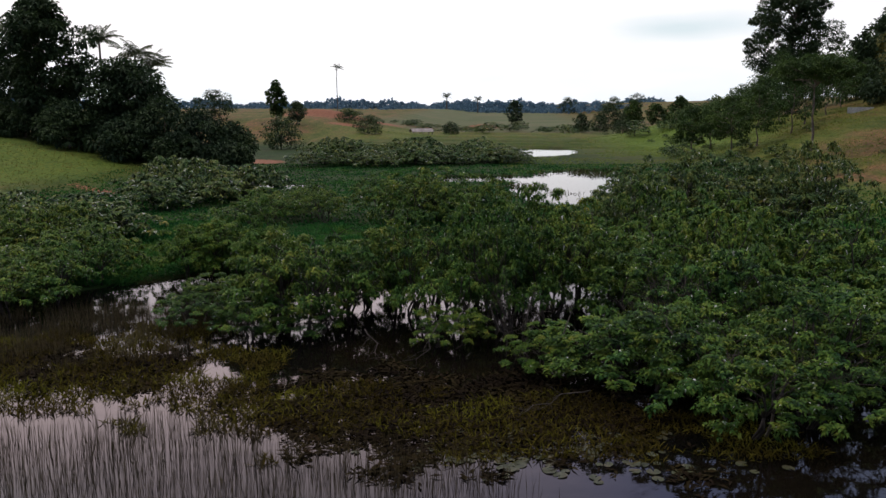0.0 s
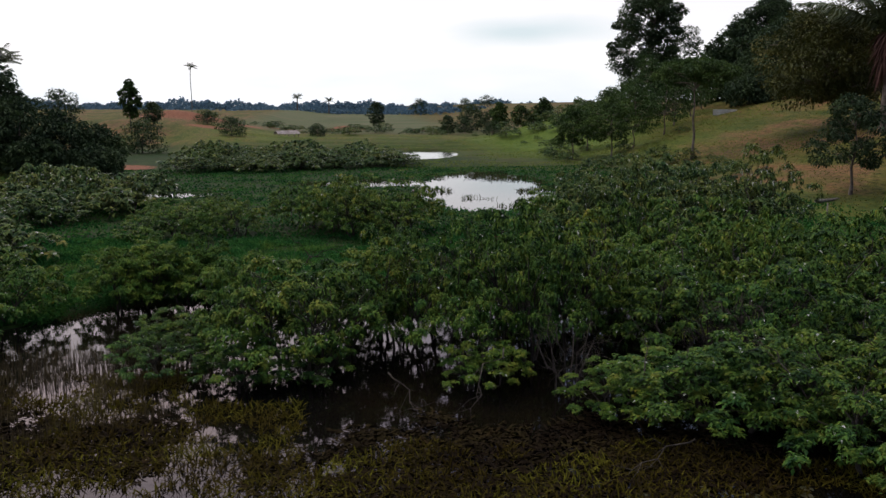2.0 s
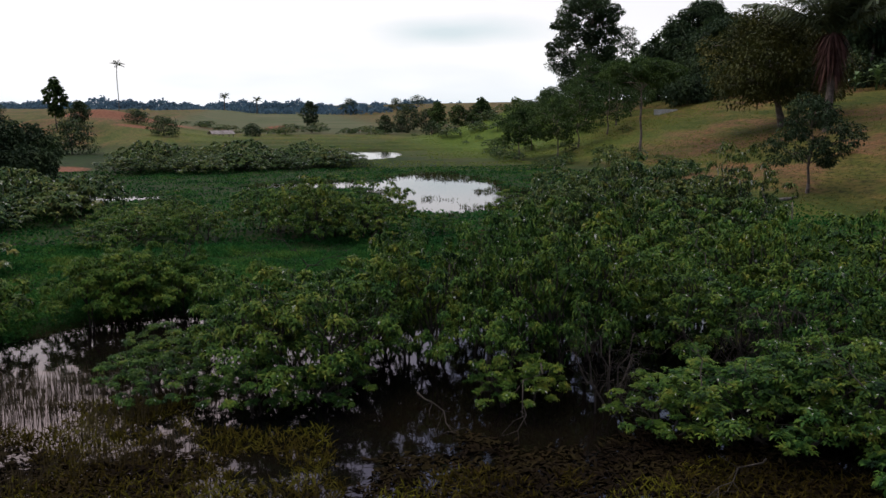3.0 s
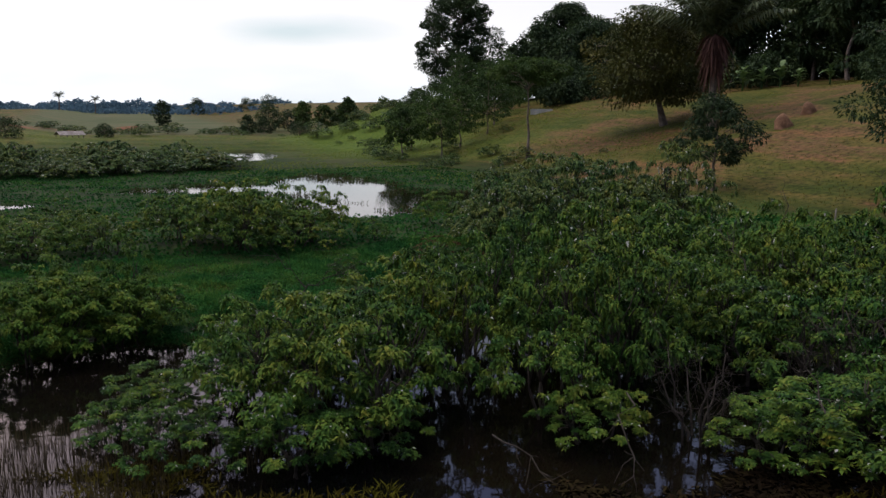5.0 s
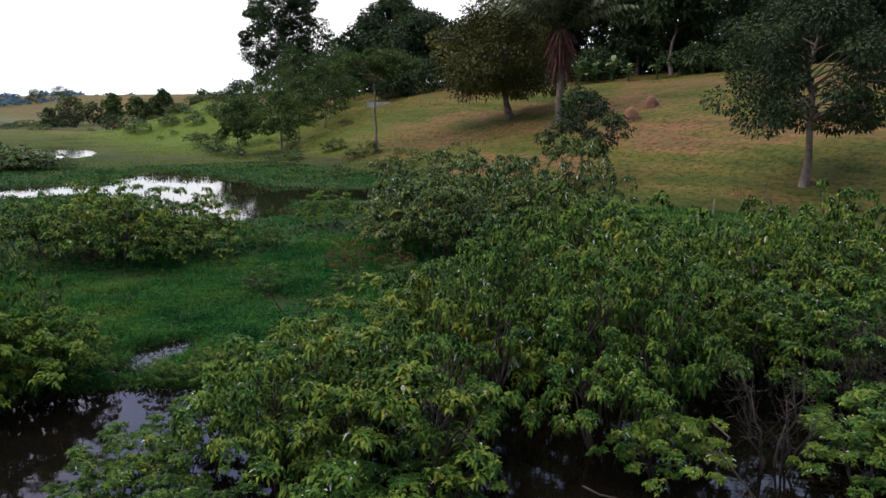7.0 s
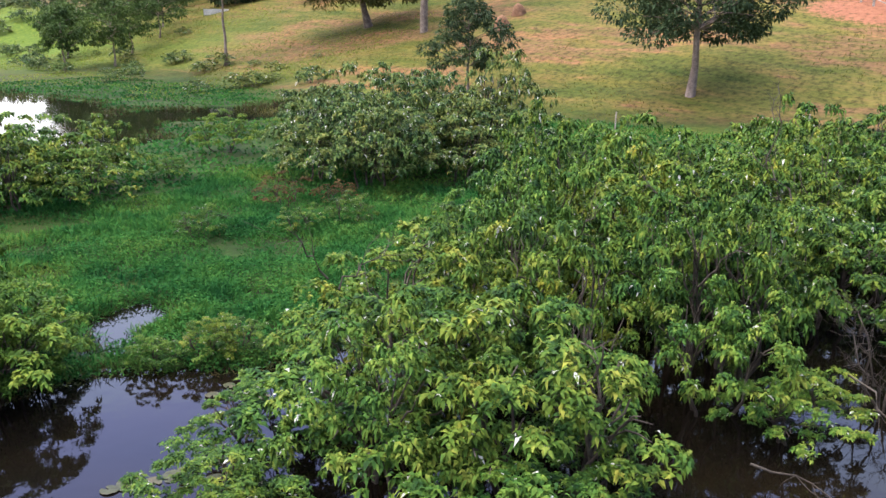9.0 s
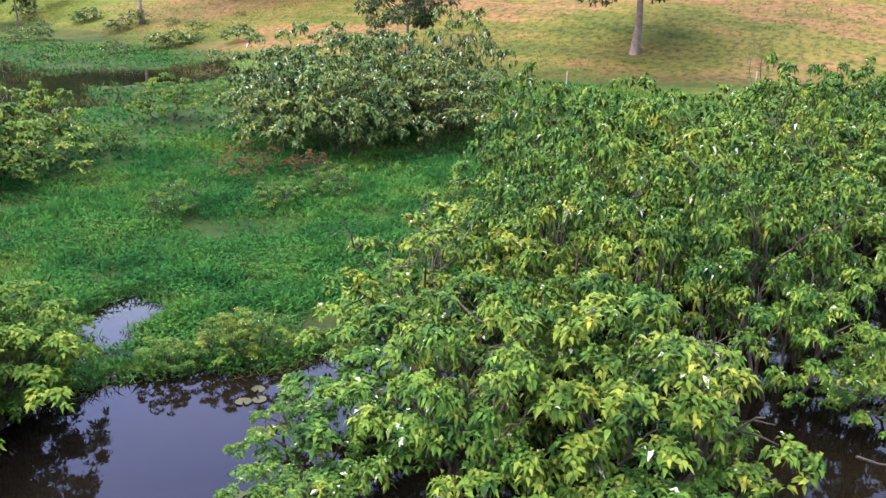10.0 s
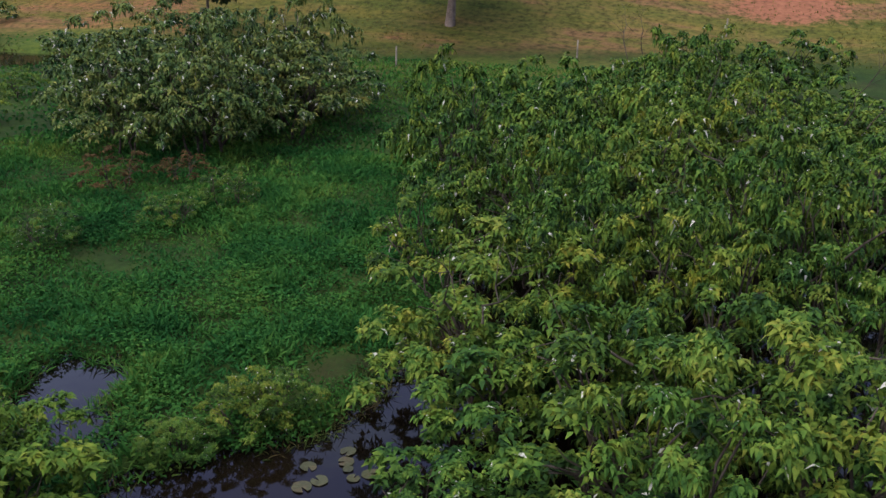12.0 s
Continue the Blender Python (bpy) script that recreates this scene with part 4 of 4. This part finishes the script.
# ---- marsh grass, reeds and weeds ----
def blades(name, x, y, z, length, width, mat, seed, label, category, spread=0.45):
    rng = np.random.default_rng(seed)
    n = len(x)
    way = np.stack([rng.normal(0, spread, n), rng.normal(0, spread, n), np.ones(n)], 1)
    ob = new(name, quads_mesh(name, leaves(rng, np.stack([x, y, z], 1), way, length, width, 0.15), 4, mat))
    return tagged(ob, label, category, kind="stuff")


rng = np.random.default_rng(400)
n = 260000
x, y = rng.uniform(-15, 14, n), 38.5 + 20 * rng.uniform(0, 1, n) ** 1.3
z = height(x, y)
keep = (wet(x, y) < 0.05 + rng.normal(0, 0.08, n)) & (rng.uniform(0, 1, n) < np.maximum(0.55, 0.7 + 0.4 * wave(x, y, 0.7, 5)))
x, y, z = x[keep][:84000], y[keep][:84000], np.maximum(z[keep][:84000], -0.05)
blades("marsh_grass", x, y, z, rng.uniform(0.1, 0.32, len(x)) * (1.1 + 0.8 * wave(x, y, 0.7, 5)), 0.05, GRASS, 401, "lush bright green floating marsh grass", "grass", 0.9)
n = 60000
x, y = rng.uniform(-13, 6, n), 38 + 13 * rng.uniform(0, 1, n) ** 1.2
keep = (wet(x, y) < 0.1) & (wave(x, y, 0.9, 12) + 0.5 * wave(x, y, 0.4, 3) > 0.0)
blades("marsh_herbs", x[keep], y[keep], np.maximum(height(x[keep], y[keep]), -0.03) + rng.uniform(0.0, 0.22, int(keep.sum())) * (1 + 0.7 * wave(x[keep], y[keep], 0.9, 12)), rng.uniform(0.07, 0.16, int(keep.sum())), 0.055, GRASS, 412, "small-leaved bright green marsh herbs on the floating meadow", "herbs", 2.2)
n = 34000
x, y = rng.uniform(-32, -14, n), rng.uniform(38, 60, n)
keep = (wet(x, y) < 0.05) & (height(x, y) < 0.6)
x, y = x[keep], y[keep]
blades("marsh_grass", x, y, np.maximum(height(x, y), -0.05), rng.uniform(0.14, 0.36, len(x)) * (1 + 0.6 * wave(x, y, 1.2, 2)), 0.1, GRASS, 413, "lush bright green floating marsh grass", "grass", 0.9)
n = 200000
y = 58 + 64 * rng.uniform(0, 1, n) ** 1.3
x = rng.uniform(-38, 38, n)
z = height(x, y)
keep = (wet(x, y) < 0.05 + rng.normal(0, 0.1, n)) & (z < rng.uniform(0.05, 1.2, n)) & (rng.uniform(0, 1, n) < 0.65 + 0.35 * wave(x, y, 1.7, 5))
x, y, z = x[keep][:38000], y[keep][:38000], np.maximum(z[keep][:38000], -0.1)
blades("marsh_grass", x, y, z, rng.uniform(0.12, 0.34, len(x)), 0.16, GRASS, 408, "lush bright green floating marsh grass", "grass", 1.0)
n = 40000
x, y = rng.uniform(10, 40, n), rng.uniform(36, 60, n)
z = height(x, y)
keep = (wet(x, y) < 0.05) & (z < rng.uniform(0.05, 1.2, n))
blades("marsh_grass", x[keep][:16000], y[keep][:16000], z[keep][:16000], rng.uniform(0.15, 0.4, len(x[keep][:16000])), 0.09, GRASS, 409, "lush bright green floating marsh grass", "grass", 0.9)

n = 60000
x, y = rng.uniform(24, 110, n), rng.uniform(-10, 170, n)
z = height(x, y)
keep = (z > 0.15) & (wave(x, y, 6, 4) + 0.7 * wave(x, y, 1.9, 7) > -0.25)
x, y, z = x[keep], y[keep], z[keep]
blades("pasture_grass", x, y, z - 0.03, rng.uniform(0.12, 0.34, len(x)), 0.08, DRY_GRASS, 402, "rough yellow-green pasture grass in tufts", "grass", 1.1)
n = 26000
x, y = rng.uniform(-75, -26, n), rng.uniform(40, 125, n)
z = height(x, y)
keep = (z > 0.15) & (wave(x, y, 5, 4) > -0.4)
blades("pasture_grass", x[keep], y[keep], z[keep] - 0.03, rng.uniform(0.12, 0.34, int(keep.sum())), 0.08, DRY_GRASS, 403, "rough yellow-green pasture grass in tufts", "grass", 1.1)

n = 36000
x, y = rng.uniform(8, 75, n), rng.uniform(95, 215, n)
z = height(x, y)
keep = (wet(x, y) < 0) & (z > 0.02) & (wave(x, y, 7, 2) + 0.6 * wave(x, y, 2.4, 3) > -0.35)
blades("bank_grass", x[keep], y[keep], z[keep] - 0.05, rng.uniform(0.15, 0.4, int(keep.sum())), 0.1, BANK_GRASS, 406, "rank dark green grass and herbs on the bank", "grass", 1.2)
n = 90000
x, y = rng.uniform(-14, 2, n), rng.uniform(36, 45, n)
keep = (wet(x, y) > -0.45) & (wet(x, y) < 0.3) & (rng.uniform(0, 1, n) < 0.42 + 0.35 * wave(x, y, 0.9, 1))
blades("rushes", x[keep], y[keep], 0 * x[keep] - 0.05, rng.uniform(0.14, 0.5, int(keep.sum())), 0.024, RUSH, 407, "brown and green rushes along the water's edge", "rushes", 1.1)

n = 30000
x, y = rng.uniform(-4, 38, n), rng.uniform(68, 112, n)
w = wet(x, y)
keep = (w > -0.5) & (w < 0.9) & (wave(x, y, 2.2, 1) + 0.6 * wave(x, y, 0.8, 2) > 0.15 + 0.5 * smooth(0.0, 0.8, w) - 0.5 * smooth(20, 30, x))
blades("rushes", x[keep], y[keep], 0 * x[keep] - 0.05, rng.uniform(0.25, 0.7, int(keep.sum())), 0.07, RUSH, 410, "dark rushes and weeds standing in the pond", "rushes", 0.6)
n = 9000
x, y = rng.uniform(-7.5, -3, n), rng.uniform(41.5, 45.3, n)
w = wet(x, y)
keep = (w > -0.3) & (w < 0.55) & (rng.uniform(0, 1, n) < 0.55 - 0.6 * w + 0.5 * wave(x, y, 0.6, 3))
blades("rushes", x[keep], y[keep], 0 * x[keep] - 0.05, rng.uniform(0.15, 0.45, int(keep.sum())), 0.03, GRASS, 411, "bright grass hanging over the small pool", "grass", 0.9)

n = 11000
x, y = rng.uniform(-16, 2.5, n), 12 + 11 * rng.uniform(0, 1, n)
keep = (wave(x, y, 1.6, 3) > -0.25) & (y < 20.5 - 0.35 * (x + 6) + wave(x, y, 2, 1)) & (blob(x, y, 0.5, 23, 6, 4.2) > 1)
blades("reeds", x[keep], y[keep], 0 * x[keep] - 0.2, rng.uniform(0.5, 1.3, int(keep.sum())), 0.014, REED, 404, "thin brown reed stems standing in the water", "reeds", 0.07)
n = 9000
x, y = rng.uniform(-17, -7, n), rng.uniform(24.5, 34, n)
keep = (blob(x, y, -12.3, 29.5, 4.6, 4.6) + 0.35 * wave(x, y, 1.3, 4) < 1) & (wave(x, y, 0.8, 6) > -0.4)
blades("reeds", x[keep], y[keep], 0 * x[keep] - 0.2, rng.uniform(0.4, 1.0, int(keep.sum())), 0.016, REED, 414, "thin brown reed stems standing in the water", "reeds", 0.1)
n = 110000
x, y = rng.uniform(-18, 12, n), rng.uniform(15, 34, n)
mat = np.maximum(1.2 - blob(x, y, -10, 25.5, 6.5, 3.4, -12), 1.1 - blob(x, y, 1, 20.7, 7.5, 3.0, -8)) + 0.35 * wave(x, y, 1.5, 2) + 0.15 * wave(x, y, 0.5, 6)
mat = np.maximum(mat, 1.0 - blob(x, y, -4.5, 22.5, 6.5, 3.2, 10) + 0.5 * wave(x, y, 1.4, 8))
mat = np.maximum(mat, 1.2 - blob(x, y, -11.5, 29.0, 4.8, 3.6, -10) + 0.4 * wave(x, y, 1.3, 4))
mat = np.maximum(mat, 1.0 - blob(x, y, 4.5, 21.2, 6, 2.4, -20) + 0.4 * wave(x, y, 1.1, 5))
keep = (mat > np.where(x < -5, 0.24, 0.44)) & (blob(x, y, -8.6, 18.8, 5.2, 2.4, -8) + 0.3 * wave(x, y, 1.2, 9) > 1) & (wave(x, y, 0.8, 3) > -0.55)
blades("water_weed", x[keep], y[keep], 0 * x[keep] - 0.05, rng.uniform(0.1, 0.42, int(keep.sum())), 0.036, WEED, 405, "matted olive-brown water weed", "weeds", 0.95)

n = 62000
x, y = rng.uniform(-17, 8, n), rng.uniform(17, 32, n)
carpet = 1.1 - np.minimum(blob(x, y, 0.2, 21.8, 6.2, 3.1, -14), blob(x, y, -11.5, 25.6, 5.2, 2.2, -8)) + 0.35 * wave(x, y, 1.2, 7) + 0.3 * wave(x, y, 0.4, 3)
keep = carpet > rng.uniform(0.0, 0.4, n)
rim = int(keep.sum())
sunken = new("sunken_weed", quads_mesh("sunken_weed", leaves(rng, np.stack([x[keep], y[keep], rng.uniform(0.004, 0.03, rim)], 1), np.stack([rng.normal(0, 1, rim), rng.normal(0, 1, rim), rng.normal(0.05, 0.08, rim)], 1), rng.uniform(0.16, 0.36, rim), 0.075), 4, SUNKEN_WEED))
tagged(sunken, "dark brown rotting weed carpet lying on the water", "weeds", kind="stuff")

# lily pads
def lily_pad(radius, seed):
    rng = np.random.default_rng(seed)
    v = [(0, 0, 0.012)]
    for j in range(15):
        a = 0.25 + (2 * math.pi - 0.5) * j / 14
        q = radius * rng.uniform(0.93, 1.04)
        v.append((q * math.cos(a), q * math.sin(a), 0.012 + rng.uniform(0, 0.012)))
    me = bpy.data.meshes.new("lily_pad")
    me.from_pydata(v, [], [(0, j, j + 1) for j in range(1, 15)])
    me.materials.append(PAD)
    return me


pads = [lily_pad(0.11, 1), lily_pad(0.14, 2), lily_pad(0.09, 3), lily_pad(0.16, 4)]
rng = np.random.default_rng(500)
for cx, cy, sx, sy, count in ((1.8, 19.4, 2.4, 1.1, 110), (-5.6, 37.7, 0.7, 0.45, 9), (-9.2, 36.3, 0.3, 0.15, 5), (-8.6, 35.9, 0.25, 0.15, 5), (5, 18.6, 1.5, 0.8, 20), (-7.8, 35.2, 0.5, 0.3, 4)):
    for _ in range(count):
        ob = new("lily_pad", pads[int(rng.integers(4))])
        ob.matrix_basis = pose(rng.normal(cx, sx / 1.5), rng.normal(cy, sy / 1.5), rng.uniform(0, 0.006), rng.uniform(-3, 3), rng.uniform(-3, 3), rng.uniform(0, 360))
        tagged(ob, "small round olive lily pad on the water", "lily pad", "lily pads")

# bare twiggy branches poking out of the island
def bare_branch(x, y, z, dx, dy, dz, seed, label="bare grey branch reaching out of the shrubs"):
    rng = np.random.default_rng(seed)
    end = Vector((dx, dy, dz))
    main = bent(rng, (0, 0, 0), end, -0.1, 0.08, 6)
    thing = new("bare_branch")
    thing.matrix_basis = pose(x, y, z)
    mesh_object("limb", *tube(main, np.linspace(0.024, 0.008, 6), 5), STEM, thing, True)
    for j in range(2, 6):
        for _ in range(2):
            d = end.normalized() * 0.5 + Vector(rng.normal(0, 0.4, 3))
            mesh_object("twig", *tube(bent(rng, main[j], main[j] + d * 0.8, 0, 0.1, 3), (0.009, 0.006, 0.004), 4), STEM, thing, True)
    return tagged(thing, label, "branch", "bare branches")


for j, q in enumerate(((10.5, 33, 2.6, 0.4, 0.2, 2.6), (0.6, 27.5, 1.4, -1.4, -2.2, -0.9), (9.6, 21.5, 0.6, 1.8, -1.2, 0.9), (12, 24, 0.8, 1.6, -1.6, 0.8), (20, 36, 3, -0.6, 0.3, 2.2), (21, 37, 3, 0.9, 0.2, 1.9),
                       (-5.5, 33, 2.2, -1.2, -0.8, 0.6), (-2.6, 28, 0.7, 0.6, -1.6, -0.5), (4, 22.6, 0.4, -1.8, -0.8, -0.3), (14, 29, 2.5, -0.3, -0.8, 2.0))):
    bare_branch(*q, 520 + j)
rng = np.random.default_rng(560)
made = 0
while made < 22:
    x, y = rng.uniform(-7, 13), rng.uniform(22, 38)
    if inside(x, y, MAIN_NEAR) and not channel(x, y):
        a = rng.uniform(0, 6.28)
        bare_branch(x, y, main_height(x, y) * rng.uniform(0.55, 0.8), 1.1 * math.cos(a), 1.1 * math.sin(a), rng.uniform(0.2, 1.1), 561 + made)
        made += 1

for x, y in ((37, 53.6), (44, 43), (33, 61), (52, 33.5), (31, 70)):
    stake = mesh_object("fence_stake", *tube([(0, 0, -0.3), (0.02, 0.01, 0.6), (0.04, 0, 1.3)], (0.06, 0.055, 0.05), 7), POST, None, True)
    stake.matrix_basis = pose(x, y, float(height(x, y)), 0, 0, 37 * x)
    tagged(stake, "weathered wooden fence stake in the grass", "stake", "stakes at the foot of the slope")
fallen_log = mesh_object("fallen_log", *tube(bent(np.random.default_rng(77), (-1.5, 0, 0.12), (1.5, 0.1, 0.14), 0, 0.03, 6), (0.14, 0.16, 0.15, 0.14, 0.12, 0.08), 8), POST, None, True)
fallen_log.matrix_basis = pose(38.6, 69.2, float(height(38.6, 69.2)), 0, 0, 15)
tagged(fallen_log, "bleached fallen log lying in the grass", "log")

def bare_shrub(x, y, tall, seed):
    """A leafless shrub: forked stems that end in a haze of thin twigs."""
    rng = np.random.default_rng(seed)
    thing = new("bare_shrub")
    thing.matrix_basis = pose(x, y, 0, 0, 0, rng.uniform(0, 360))
    for j in range(7):
        a = j * 0.9 + rng.uniform(-0.3, 0.3)
        q = rng.uniform(0.4, 1.2)
        top = Vector((q * math.cos(a), q * math.sin(a), tall * rng.uniform(0.65, 1.0)))
        line = bent(rng, (0.15 * math.cos(a), 0.15 * math.sin(a), -0.4), top, -0.15, 0.08, 6)
        pieces = [tube(line, np.linspace(0.035, 0.01, 6), 5)]
        for k in range(26):
            at = line[2 + k % 4] + Vector(rng.uniform(-0.05, 0.05, 3))
            way = Vector((math.cos(a) * 0.3, math.sin(a) * 0.3, 0.25)) + Vector(rng.normal(0, 0.42, 3))
            pieces.append(tube(bent(rng, at, at + way * rng.uniform(0.5, 1.0), 0.04, 0.14, 4), (0.008, 0.006, 0.005, 0.003), 3))
        mesh_object("stem", *join(pieces), STEM, thing, True)
    return tagged(thing, "leafless grey twiggy shrub among the leafy ones", "shrub", "bare shrubs")


for j, (x, y) in enumerate(BARE_SPOTS + ((9.3, 21.3), (7.6, 27.3), (2.4, 27.2))):
    bare_shrub(x, y, 2.4 if y > 26 else 1.5, 700 + j)

# termite mounds on the pasture
def termite_mound(x, y, tall, seed):
    """A lumpy rounded clay mound, leaning a little."""
    rng = np.random.default_rng(seed)
    v, f = [], []
    for k, u in enumerate(np.linspace(0, 1, 9)):
        r = tall * 0.44 * (1 - u ** 2.2) ** 0.6 * (1.2 - 0.2 * u) + 0.05
        for j in range(12):
            a = 2 * math.pi * j / 12
            q = r * (1 + 0.2 * math.sin(3 * a + 4 * u + seed) + rng.uniform(-0.09, 0.09))
            v.append((q * math.cos(a) + 0.1 * tall * u, q * math.sin(a), tall * u - 0.2))
    for k in range(8):
        f += [(12 * k + j, 12 * k + (j + 1) % 12, 12 * k + 12 + (j + 1) % 12, 12 * k + 12 + j) for j in range(12)]
    f.append(tuple(range(96, 108)))
    mound = mesh_object("termite_mound", v, f, CLAY, None, True)
    mound.matrix_basis = pose(x, y, float(height(x, y)), 0, 0, 60 * seed)
    return tagged(mound, "weathered reddish clay termite mound on the pasture", "termite mound", "termite mounds")


termite_mound(60, 81, 1.7, 1)
termite_mound(65.9, 83.2, 1.5, 2)

# the rail fence at the top of the pasture
for j in range(11):
    x, y = 88.8 - 1.4 * j, 64.1 - 1.56 * j
    nx, ny = 88.8 - 1.4 * (j + 1), 64.1 - 1.56 * (j + 1)
    z, nz = float(height(x, y)), float(height(nx, ny))
    thing = new("rail_fence")
    thing.matrix_basis = pose(x, y, z)
    mesh_object("post", *box(-0.09, -0.09, -0.3, 0.09, 0.09, 1.4), POST, thing)
    for h in (0.7, 1.25):
        mesh_object("rail", *tube([(0, 0, h), (nx - x, ny - y, nz - z + h)], (0.055, 0.055), 6), POST, thing)
    tagged(thing, "pale weathered post and rail fence panel", "fence", "fence panels along the top of the pasture")
